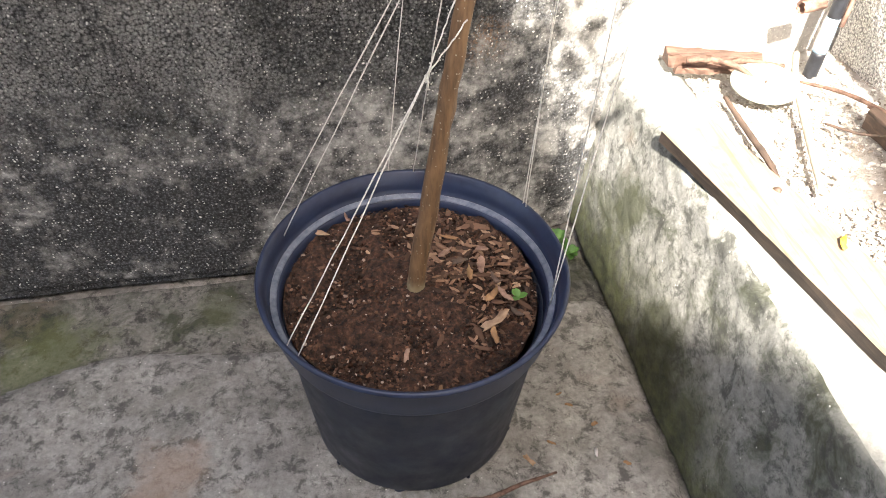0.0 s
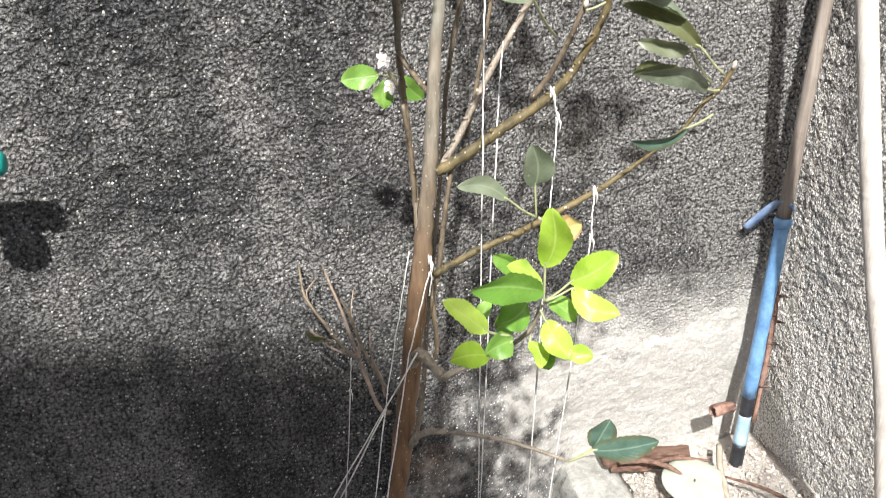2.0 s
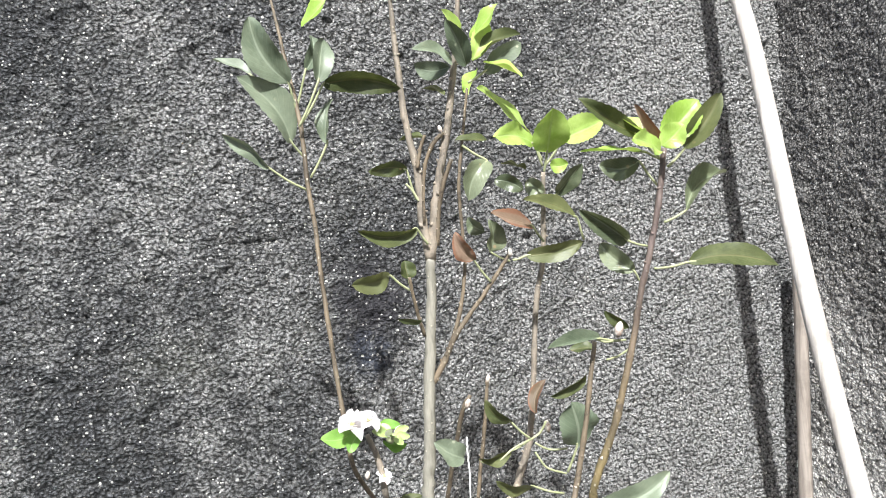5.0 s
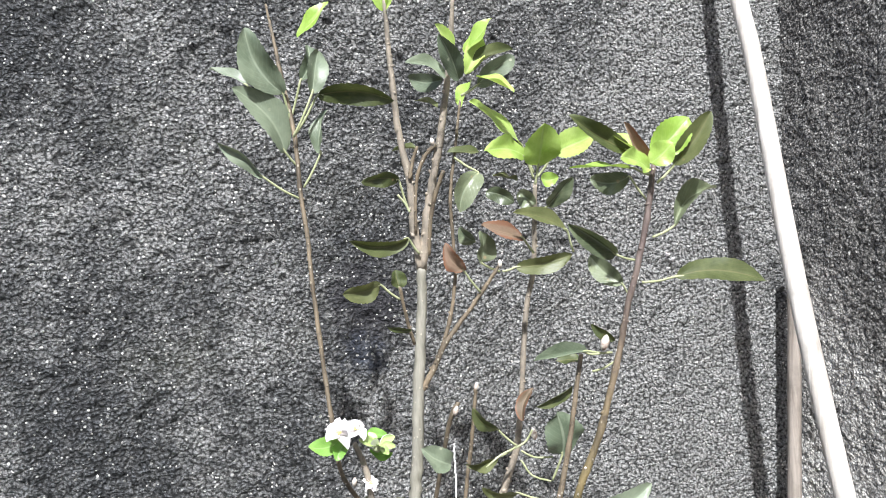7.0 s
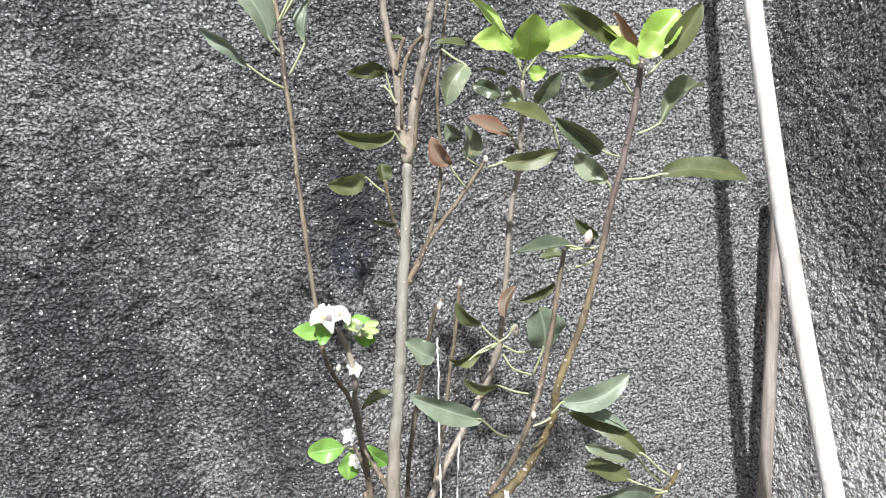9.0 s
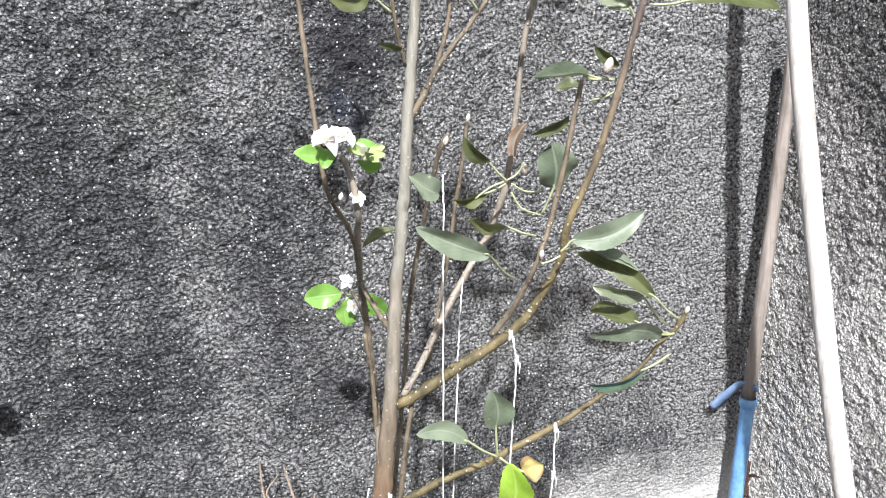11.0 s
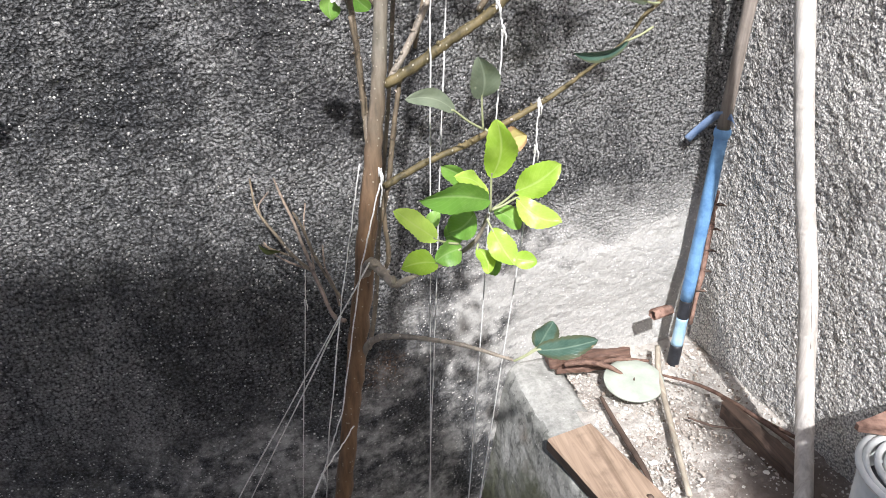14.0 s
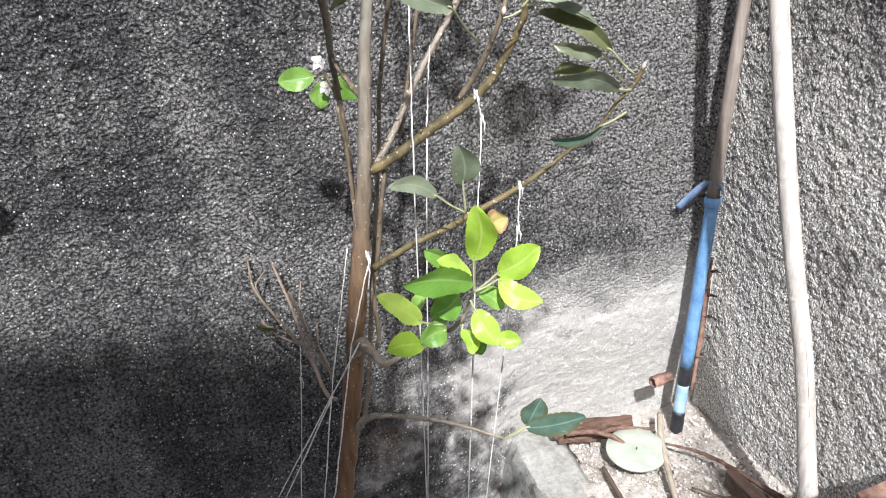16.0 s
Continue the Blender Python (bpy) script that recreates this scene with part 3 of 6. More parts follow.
def plank(bm, corners, low, high, wobble=0.0015, cuts=10):
    """A board on four corners in plan (two at each end), from low to high, with worn edges."""
    a, b, c, d = [Vector((x, y, 0)) for x, y in corners]
    rows = []
    for k in range(cuts + 1):
        s = k / cuts
        l, r = a.lerp(d, s), b.lerp(c, s)
        e = (r - l) * 0.03
        ring = []
        for p, z in ((l, low), (r, low), (r, high - 0.003), (r - e, high), (l + e, high), (l, high - 0.003)):
            ring.append(bm.verts.new((p.x + random.uniform(-wobble, wobble), p.y + random.uniform(-wobble, wobble), z + random.uniform(-wobble, wobble) * 0.5)))
        rows.append(ring)
    for p, q in zip(rows, rows[1:]):
        for j in range(6):
            bm.faces.new((p[j], p[(j + 1) % 6], q[(j + 1) % 6], q[j]))
    bm.faces.new(rows[0][::-1])
    bm.faces.new(rows[-1])


def scatter(name, spots, sizes, squash, rough, mat, label, category, seed):
    """Many small rough lumps in one mesh."""
    rng = np.random.RandomState(seed)
    bm = bmesh.new()
    bmesh.ops.create_icosphere(bm, subdivisions=1, radius=1)
    ball = np.array([v.co[:] for v in bm.verts])
    bm.verts.index_update()
    tris = np.array([[v.index for v in f.verts] for f in bm.faces])
    bm.free()
    n, k = len(spots), len(ball)
    form = ball[None] * (1 + rough * (rng.rand(n, k, 1) - 0.5)) * (np.array(squash) * (1 + 0.5 * (rng.rand(n, 1, 3) - 0.5)))
    turn = rng.rand(n, 1) * 6.283
    x, y = form[..., 0] * np.cos(turn) - form[..., 1] * np.sin(turn), form[..., 0] * np.sin(turn) + form[..., 1] * np.cos(turn)
    verts = np.stack([x, y, form[..., 2]], -1) * np.array(sizes)[:, None, None] + np.array(spots)[:, None, :]
    faces = (tris[None] + (np.arange(n) * k)[:, None, None]).reshape(-1, 3)
    me = bpy.data.meshes.new(name)
    me.from_pydata(verts.reshape(-1, 3).tolist(), [], faces.tolist())
    me.update()
    return tagged(mesh_part(name, me, mat, smooth=False), label, category, kind="stuff")


# ---- the setting ----
def back_depth(x, z=1.0):
    return 0.95 + 0.055 * smoothstep(0.05, 0.42, x) + 0.022 * smoothstep(0.30, 0.42, x) * smoothstep(0.50, 0.32, z)


RIGHT = 0.735
XS = np.r_[np.linspace(-1.8, -0.80, 60), np.linspace(-0.795, RIGHT + 0.02, 600)]
ZS = np.r_[np.linspace(-0.02, 1.75, 680), np.linspace(1.77, 3.1, 60)]
gz, gx = np.meshgrid(ZS, XS, indexing="ij")
rough_up = smoothstep(0.45, 0.75, gz + 0.12 * fractal(gx, gz, 2.0, 50))
deep = back_depth(gx, gz) + 0.012 * fractal(gx, gz, 2.2, 1) + (0.002 + 0.0026 * rough_up) * fractal(gx, gz * 1.2, 42, 5, 3, 0.85)
deep += (0.0005 + 0.0036 * rough_up) * (value_noise(gx + 5, gz * 1.25 + 9, 165, 9) - 0.5)
seam = 1.29 - 0.08 * smoothstep(0.2, 0.65, gx) + 0.01 * fractal(gx, gz, 5, 13)
deep += 0.0035 * np.exp(-(((gz - seam) / 0.006) ** 2)) * smoothstep(0.10, 0.32, fractal(gx + 2, gz * 0, 5, 17))
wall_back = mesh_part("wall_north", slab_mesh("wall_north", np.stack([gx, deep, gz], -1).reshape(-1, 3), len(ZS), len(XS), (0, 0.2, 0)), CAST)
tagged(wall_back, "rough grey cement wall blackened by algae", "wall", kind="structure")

YS = np.r_[np.linspace(1.02, 0.40, 320), np.linspace(0.395, -1.2, 90)]
ZR = np.r_[np.linspace(-0.02, 0.24, 20), np.linspace(0.25, 1.70, 740), np.linspace(1.72, 3.1, 60)]
gz, gy = np.meshgrid(ZR, YS, indexing="ij")
out = RIGHT + 0.012 * fractal(gy, gz, 2.6, 21) + 0.0016 * fractal(gy + 3, gz, 60, 25, 2, 0.75) - 0.0022 * value_noise(gy, gz + 4, 240, 29)
wall_side = mesh_part("wall_east", slab_mesh("wall_east", np.stack([out, gy, gz], -1).reshape(-1, 3), len(ZR), len(YS), (0.2, 0, 0)), DASH)
tagged(wall_side, "coarse pebble-textured grey cement wall in raking sun", "wall", kind="structure")

# ground sheet, slab and mossy strip along the wall
bm = bmesh.new()
bmesh.ops.create_grid(bm, x_segments=24, y_segments=24, size=60)
bmesh.ops.translate(bm, verts=bm.verts, vec=(0, 0, -0.03))
tagged(part("ground", bm, YARD), "worn grey concrete ground", "ground", kind="structure")
XS, YS = np.linspace(-1.7, 0.40, 240), np.linspace(-1.2, 0.99, 250)
gy, gx = np.meshgrid(YS, XS, indexing="ij")
edge = 0.785 + 0.02 * np.sin(gx * 9) - 0.10 * smoothstep(-0.35, -0.75, gx)
drop = smoothstep(-0.012, 0.012, gy - edge)
gz = 0.004 * fractal(gx, gy, 6, 31) + 0.002 * fractal(gx, gy, 60, 35) - 0.010 * drop * (1 - 0.5 * fractal(gx, gy, 12, 39))
gz -= 0.012 * np.exp(-(((gx - 0.325) / 0.012) ** 2)) + 0.030 * smoothstep(0.928, 0.944, gy)
floor_ob = mesh_part("floor", slab_mesh("floor", np.stack([gx, gy, gz], -1).reshape(-1, 3), len(YS), len(XS), (0, 0, -0.025)), None)
floor_ob.data.materials.append(SLAB)
floor_ob.data.materials.append(STRIP)
for f in floor_ob.data.polygons:
    y, x = f.center.y, f.center.x
    if y > 0.785 + 0.02 * math.sin(x * 9) - 0.10 * smoothstep(-0.35, -0.75, x) and len(f.vertices) == 4:
        f.material_index = 1
tagged(floor_ob, "stained grey concrete floor with a mossy strip", "floor", kind="structure")

# raised bed: kerb and rubble filling
YS, SEC = np.linspace(-1.2, 1.03, 240), np.linspace(0, 1, 60)
g_s, g_y = np.meshgrid(SEC, YS, indexing="ij")
length = g_s * 0.358
kx = np.where(length < 0.282, 0.0, length - 0.282)
kz = np.where(length < 0.282, length, 0.282)
lean = 0.018 * (1 - g_y)
soften = 0.006 * np.exp(-(((length - 0.282) / 0.012) ** 2))
px = 0.322 + lean * 0.3 + 0.054 * kz / 0.282 + kx + 0.005 * fractal(g_y, length, 9, 41) + 0.003 * fractal(g_y, length, 70, 45) + soften * 0.7
pz = kz + (length >= 0.282) * (0.006 * fractal(g_y, length, 14, 47)) - soften
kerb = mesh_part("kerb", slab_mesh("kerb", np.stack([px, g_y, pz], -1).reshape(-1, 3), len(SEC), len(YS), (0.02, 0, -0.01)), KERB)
kerb.data.materials.append(LIT_COPING)
# Upward faces take the paler copy, which holds the top's sunlit tone.
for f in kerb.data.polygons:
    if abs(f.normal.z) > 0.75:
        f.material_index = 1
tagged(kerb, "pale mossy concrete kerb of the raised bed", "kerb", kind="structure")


def bed_height(x, y):
    return 0.278 - 0.010 * smoothstep(0.86, 0.95, y) + 0.018 * smoothstep(0.85, 0.55, y) * smoothstep(0.50, 0.70, x) + 0.008 * smoothstep(0.62, 0.72, x)


XS, YS = np.linspace(0.44, RIGHT + 0.02, 120), np.linspace(-1.2, 1.04, 330)
gy, gx = np.meshgrid(YS, XS, indexing="ij")
gz = bed_height(gx, gy) + 0.012 * fractal(gx, gy, 18, 61, 4, 0.6)
bed = mesh_part("bed_ground", slab_mesh("bed_ground", np.stack([gx, gy, gz], -1).reshape(-1, 3), len(YS), len(XS), (0, 0, -0.3)), RUBBLE)
tagged(bed, "sandy mortar rubble filling the raised bed", "ground", kind="structure")

# unseen wall added behind, its outline cut to shade pot, kerb and bed
bm = bmesh.new()
outline = [(-3.4, -0.05), (0.240, -0.05), (0.238, 2.02), (0.222, 2.2), (0.200, 2.36), (0.186, 2.36), (0.168, 2.0), (0.166, 1.60), (0.060, 1.70), (0.022, 1.80), (-0.025, 1.845), (-0.092, 1.895), (-0.15, 2.12), (-0.22, 2.35), (-0.30, 2.53), (-0.40, 2.65), (-0.56, 2.71), (-0.85, 2.76), (-3.4, 2.8)]
near = [bm.verts.new((x, -1.0, z)) for x, z in outline]
far = [bm.verts.new((x, -1.25, z)) for x, z in outline]
bm.faces.new(near)
bm.faces.new(far[::-1])
for k in range(len(outline)):
    bm.faces.new((near[k], far[k], far[(k + 1) % len(outline)], near[(k + 1) % len(outline)]))
bmesh.ops.recalc_face_normals(bm, faces=bm.faces)
tagged(part("wall_south", bm, PLAIN, smooth=False), "plain unseen wall cut to cast the shade", "wall", kind="structure")

# ---- the potted apple tree ----
POT_AT = Vector((-0.002, 0.634, 0.0))
POT_TILT = Euler((radians(1.6), radians(0.6), 0)).to_matrix().to_4x4() @ Matrix.Diagonal((1.022, 1.010, 0.925, 1))
pot = thing("plant_pot", POT_AT, "dark navy plastic flower pot standing on the concrete floor", "flower pot")
bm = bmesh.new()
turned(bm, [(0.0, 0.004), (0.122, 0.002), (0.128, 0.006), (0.131, 0.012), (0.150, 0.228), (0.152, 0.236), (0.1545, 0.240), (0.1535, 0.244), (0.146, 0.240), (0.144, 0.230), (0.122, 0.010), (0.0, 0.010)], POT_AT, 72, POT_TILT)
part("body", bm, POT, pot)
bm = bmesh.new()
turned(bm, [(0.1535, 0.238), (0.159, 0.240), (0.161, 0.246), (0.1695, 0.292), (0.1725, 0.294), (0.1735, 0.299), (0.1715, 0.3025), (0.1680, 0.301), (0.1640, 0.276), (0.1625, 0.270), (0.1585, 0.2665), (0.1545, 0.2655), (0.1520, 0.263), (0.1490, 0.238), (0.1535, 0.238)], POT_AT, 96, POT_TILT)
part("rim", bm, POTRIM, pot, "wide navy collar, bluer with painted sky reflection")
bm = bmesh.new()
turned(bm, [(0.1600, 0.2690), (0.1585, 0.2680), (0.1550, 0.2671), (0.1535, 0.2658), (0.1545, 0.2640), (0.1600, 0.2650), (0.1615, 0.2680), (0.1600, 0.2690)], POT_AT, 96, POT_TILT)
part("ledge", bm, LEDGE, pot, "ledge inside the collar with its pale highlight in the colour")
for turn in range(9):
    a = 2 * math.pi * turn / 9 + 0.25
    bm = bmesh.new()
    p = POT_AT + POT_TILT @ Vector((0.127 * math.cos(a), 0.127 * math.sin(a), 0.006))
    lump(bm, p, 0.006, (1.3, 1.0, 0.6), 0.05)
    part("foot", bm, POT, pot)

XS = np.linspace(-0.150, 0.150, 150)
gy, gx = np.meshgrid(XS, XS, indexing="ij")
rad = np.hypot(gx, gy)
dome = 0.229 + 0.010 * smoothstep(0.10, 0.0, rad) + 0.012 * fractal(gx + 1, gy + 1, 28, 71, 4, 0.65) + 0.05 * gy
keep = np.minimum(1, 0.1495 / np.maximum(rad, 1e-6))
soil = mesh_part("soil", slab_mesh("soil", np.stack([POT_AT.x + gx * keep, POT_AT.y + gy * keep, dome], -1).reshape(-1, 3), 150, 150, (0, 0, -0.03)), SOIL)
tagged(soil, "moist brown potting soil mixed with bark crumbs", "soil", kind="stuff")
rng = np.random.RandomState(4)
r, a = 0.148 * np.sqrt(rng.rand(7500)), rng.rand(7500) * 6.283
top = 0.231 + 0.010 * smoothstep(0.10, 0.0, r) + r * np.sin(a) * 0.05 + (rng.rand(7500) - 0.5) * 0.004
scatter("soil_crumbs", np.stack([POT_AT.x + r * np.cos(a), POT_AT.y + r * np.sin(a), top], -1), rng.choice([0.0006, 0.0008, 0.0011, 0.0014, 0.0018, 0.0024], 7500), (1.3, 0.9, 0.6), 0.7, CRUMB, "brown crumbs of bark and soil with white perlite", "soil", 5)

MULCH, nt, sh = material("bark_mulch", 0.85)
colour(nt, sh, ramp(nt, nt.nodes.new("ShaderNodeNewGeometry").outputs["Random Per Island"], (0.0, (0.045, 0.022, 0.014)), (0.5, (0.13, 0.068, 0.042)), (0.85, (0.26, 0.15, 0.095)), (1.0, (0.44, 0.29, 0.19))))
relief(nt, sh, cloud(nt, place(nt, (1, 1, 3)), 300), 0.5, 0.001)
r, a = 0.135 * np.sqrt(rng.rand(420)), rng.normal(0.55, 0.75, 420)
far = np.stack([POT_AT.x + 0.008 + r * np.cos(a), POT_AT.y + r * np.sin(a), 0.2335 + 0.010 * smoothstep(0.10, 0.0, r) + r * np.sin(a) * 0.05], -1)
scatter("bark_mulch", far, rng.choice([0.0022, 0.0030, 0.0040, 0.0055], 420, p=[0.35, 0.35, 0.2, 0.1]), (1.9, 0.75, 0.30), 0.7, MULCH, "loose brown bark and leaf flakes on the soil", "mulch", 15)

TREE_AT = Vector((0.0, 0.62, 0.25))
tree = thing("apple_tree", TREE_AT, "young apple tree with sparse leaves and white blossom, tied with string", "tree")


def stem(name, rows, label="", mat=None):
    """A branch through rows of x, y, z and radius, with swollen nodes."""
    path = spline(rows, 7)
    n = len(path)
    radii = np.maximum(path[:, 3] * 0.92, 0.0009)
    swell = np.ones(n)
    if name == "branch":
        for k in range(2, n - 1, 5):
            swell[k] = 1.13
    wander = np.array([[random.uniform(-1, 1) for _ in range(3)] for _ in range(n)]) * (radii * 0.12)[:, None]
    bm = bmesh.new()
    tube(bm, (path[:, :3] + wander).tolist(), (radii * swell).tolist(), 12 if name == "trunk" else 9, True, 0.16)
    if mat is None:
        mat = TRUNK if name == "trunk" else DEAD if "dead" in label else OLIVE if "olive" in label else GREYTWIG if radii[0] > 0.0036 else TWIG
    ob = part(name, bm, mat, tree, label)
    if name == "branch":
        for k in range(2, n - 1, 2):
            bm = bmesh.new()
            out_way = Vector((random.uniform(-1, 1), random.uniform(-1, 0.4), 0.5)).normalized()
            at = Vector(path[k, :3]) + out_way * radii[k] * 1.0
            lump(bm, at, max(0.0010, radii[k] * random.uniform(0.42, 0.75)), (0.8, 0.8, random.uniform(0.9, 1.8)), 0.4)
            part("node", bm, BUD if random.random() < 0.10 else mat, ob)
    return ob


def leaf(kind, base, tip, width, node=None, tilt=25, fold=0.35, curl=0.25):
    """A leaf blade from base to tip, folded along its midrib, with a toothed edge, and its stalk from the branch."""
    base, tip = Vector(base), Vector(tip)
    along = tip - base
    length = along.length
    along.normalize()
    facing = Vector((-0.05, -1.0, 0.25)) if kind not in ("young", "lime") else Vector((-0.12, -0.85, 0.65))
    across = along.cross(facing).normalized()
    up = across.cross(along)
    sway = 0.45 if kind == "young" else 1.0
    turn = Matrix.Rotation(radians(sway * (tilt * random.choice((-1, 1)) + random.uniform(-8, 8))), 3, along)
    across, up = turn @ across, turn @ up
    if up.y > 0:
        up = -up
    half = width * 0.5 / max(0.6, math.cos(radians(tilt))) * 1.05
    if kind in ("mature", "olive", "russet", "sage"):
        half, fold, curl = half * 0.94, fold * 1.35, curl * 1.5
    bm = bmesh.new()
    layer = bm.loops.layers.uv.new("UVMap")
    shape, blunt = (1.0, 0.60) if kind in ("young", "fresh", "lime") else (0.90, 0.56)
    rows, cols, grid = 21, 7, []
    lean = random.uniform(-0.14, 0.14)
    left_fold, right_fold, phase = random.uniform(0.4, 1.8), random.uniform(0.4, 1.8), random.uniform(0, 6)
    wave = random.uniform(0.08, 0.22)
    curl *= random.uniform(0.4, 1.7)
    for r in range(rows):
        s = r / (rows - 1)
        w = half * (math.sin(math.pi * s**shape) ** blunt if 0 < s < 1 else 0.05)
        line = []
        for c in range(cols):
            q = c / (cols - 1) * 2 - 1
            tooth = (0.040 if r % 2 else -0.030) * (abs(q) == 1) * w
            bent = fold * (left_fold if q < 0 else right_fold)
            ripple = wave * half * abs(q) ** 1.5 * math.sin(9.5 * s + phase + (1.7 if q < 0 else 0))
            lift = bent * abs(q) * w + ripple - curl * length * 0.35 * s * s + 0.05 * w * math.sin(7 * s + 3 * q)
            p = base + along * (length * s * (1 - 0.06 * curl * s)) + across * ((w + tooth) * q * math.cos(min(1.2, bent * 0.8)) + lean * length * math.sin(math.pi * s)) + up * lift
            line.append((bm.verts.new(p), (0.5 + 0.5 * q, s)))
        grid.append(line)
    for a, b in zip(grid, grid[1:]):
        for c in range(cols - 1):
            four = (a[c], a[c + 1], b[c + 1], b[c])
            f = bm.faces.new([v for v, _ in four])
            for loop, (_, uv) in zip(f.loops, four):
                loop[layer].uv = uv
    words = {"young": "bright yellow-green young leaf", "lime": "pale lime-green young leaf", "fresh": "fresh green leaf", "sage": "grey-green leaf with pale spots", "russet": "leaf with russet edges", "autumn": "yellow and orange withering leaf"}
    ob = part("leaf", bm, LEAF[kind], tree, words.get(kind, ""))
    if node is not None:
        bm = bmesh.new()
        root = Vector(node)
        mid = root.lerp(base, 0.5) + Vector((0, 0, -0.04 * (base - root).length))
        path = spline([root, mid, base, base + along * length * 0.08], 4)
        tube(bm, path.tolist(), np.linspace(0.0011, 0.0009, len(path)).tolist(), 6)
        part("stalk", bm, STALK, ob)
    return ob


def blossom(at, size, lifted=0.6):
    """An open apple blossom: five cupped petals round a tuft of stamens."""
    at = Vector(at)
    face = Vector((random.uniform(-0.4, 0.4), -0.75, lifted)).normalized()
    frame_turn = face.to_track_quat("Z", "Y").to_matrix()
    core = bmesh.new()
    for _ in range(9):
        way = frame_turn @ Vector((random.uniform(-0.5, 0.5), random.uniform(-0.5, 0.5), 1)).normalized()
        tube(core, [at, at + way * size * 0.22], [0.0004, 0.0003], 5)
        lump(core, at + way * size * 0.23, size * 0.025, detail=1)
    lump(core, at - face * size * 0.05, size * 0.10, (1, 1, 1.2), 0.1)
    flower = part("blossom", core, STAMEN, tree, "white apple blossom with yellow stamens")
    for k in range(5):
        a = 2 * math.pi * k / 5 + random.uniform(-0.2, 0.2)
        out_way, side = frame_turn @ Vector((math.cos(a), math.sin(a), 0)), frame_turn @ Vector((-math.sin(a), math.cos(a), 0))
        bm, grid = bmesh.new(), []
        droop = random.uniform(0.0, 0.35)
        for r in range(7):
            s = r / 6
            w = size * 0.23 * math.sin(math.pi * (0.06 + 0.86 * s)) ** 0.8
            grid.append([bm.verts.new(at + out_way * size * 0.52 * s + side * w * q + face * size * (0.16 * q * q + 0.16 * math.sin(2.2 * s) - droop * s * s)) for q in (-1, -0.5, 0, 0.5, 1)])
        for p, q in zip(grid, grid[1:]):
            for c in range(4):
                bm.faces.new((p[c], p[c + 1], q[c + 1], q[c]))
        part("petal", bm, PETAL, flower)


def budding(at, size):
    """A tuft of unopened blossom: narrow green sepals with a few white petals between them."""
    at = Vector(at)
    core = bmesh.new()
    lump(core, at, size * 0.14, (1, 1, 1.3), 0.2)
    tuft = part("blossom", core, STALK, tree, "green tuft of opening blossom buds")
    for k in range(11):
        a = 2.4 * k
        way = Vector((math.cos(a), math.sin(a) * 0.8 - 0.3, random.uniform(0.1, 1.1))).normalized()
        side = way.cross(Vector((0, -1, 0.3))).normalized()
        bm, grid = bmesh.new(), []
        for r in range(6):
            s = r / 5
            w = size * 0.12 * math.sin(math.pi * (0.08 + 0.84 * s))
            c = at + way * size * (0.1 + random.uniform(0.50, 0.54) * s) - Vector((0, 0, size * 0.12 * s * s))
            grid.append([bm.verts.new(c - side * w), bm.verts.new(c + Vector((0, w * 0.6, 0))), bm.verts.new(c + side * w)])
        for p, q in zip(grid, grid[1:]):
            for c in range(2):
                bm.faces.new((p[c], p[c + 1], q[c + 1], q[c]))
        part("petal" if k % 4 == 3 else "sepal", bm, PETAL if k % 4 == 3 else SEPAL, tuft)


def bud(at, size):
    at = Vector(at)
    bm = bmesh.new()
    way = Vector((random.uniform(-0.3, 0.3), -0.2, 1)).normalized()
    tube(bm, [at - way * size * 0.5, at - way * size * 0.2, at + way * size * 0.15, at + way * size * 0.45, at + way * size * 0.6], [size * 0.10, size * 0.26, size * 0.30, size * 0.18, size * 0.04], 8)
    part("bud", bm, BUD, tree, "woolly pale bud")


def string(points, knots=(), label="thin white cotton string tied between branch and pot rim"):
    ob = thing("string", points[-1], label, "string", "strings holding the tree")
    bm = bmesh.new()
    path = np.vstack([np.linspace(points[k], points[k + 1], 14)[:-1] for k in range(len(points) - 1)] + [np.array([points[-1]])])
    n = len(path)
    sag = np.array([[random.uniform(-1, 1) * 0.0005 for _ in range(3)] for _ in range(n)])
    sag[0] = sag[-1] = 0
    tube(bm, (path + sag).tolist(), [0.00076 * random.uniform(0.85, 1.15) for _ in range(n)], 6)
    part("cord", bm, TWINE, ob)
    for k in knots:
        bm = bmesh.new()
        c = Vector(points[k])
        for j in range(3):
            a0 = random.uniform(0, 6)
            ring = [c + Vector((0.0013 * math.cos(a0 + t), 0.0012 * math.sin(a0 + t), 0.0024 * math.sin(2 * t + j) - 0.0018 * j)) for t in np.linspace(0, 6.2, 12)]
            tube(bm, ring, [0.0006] * 12, 6)
        tail = [c, c + Vector((0.002, -0.002, -0.005)), c + Vector((0.001, -0.003, -0.012))]
        tube(bm, tail, [0.0008, 0.0008, 0.0005], 6)
        part("knot", bm, TWINE, ob)
    return ob


trunk = stem('trunk', [(0.001, 0.633, 0.220, 0.0115), (0.030, 0.632, 0.435, 0.0103), (0.051, 0.635, 0.571, 0.0096), (0.062, 0.640, 0.641, 0.0105), (0.077, 0.646, 0.736, 0.0102), (0.090, 0.652, 0.823, 0.0097), (0.101, 0.652, 0.906, 0.0074), (0.107, 0.653, 0.966, 0.0064), (0.111, 0.654, 1.018, 0.0059), (0.118, 0.655, 1.076, 0.0056), (0.121, 0.657, 1.101, 0.0053), (0.126, 0.659, 1.157, 0.0052), (0.133, 0.661, 1.223, 0.0047), (0.136, 0.663, 1.263, 0.0043)], 'brown apple trunk turning grey higher up')
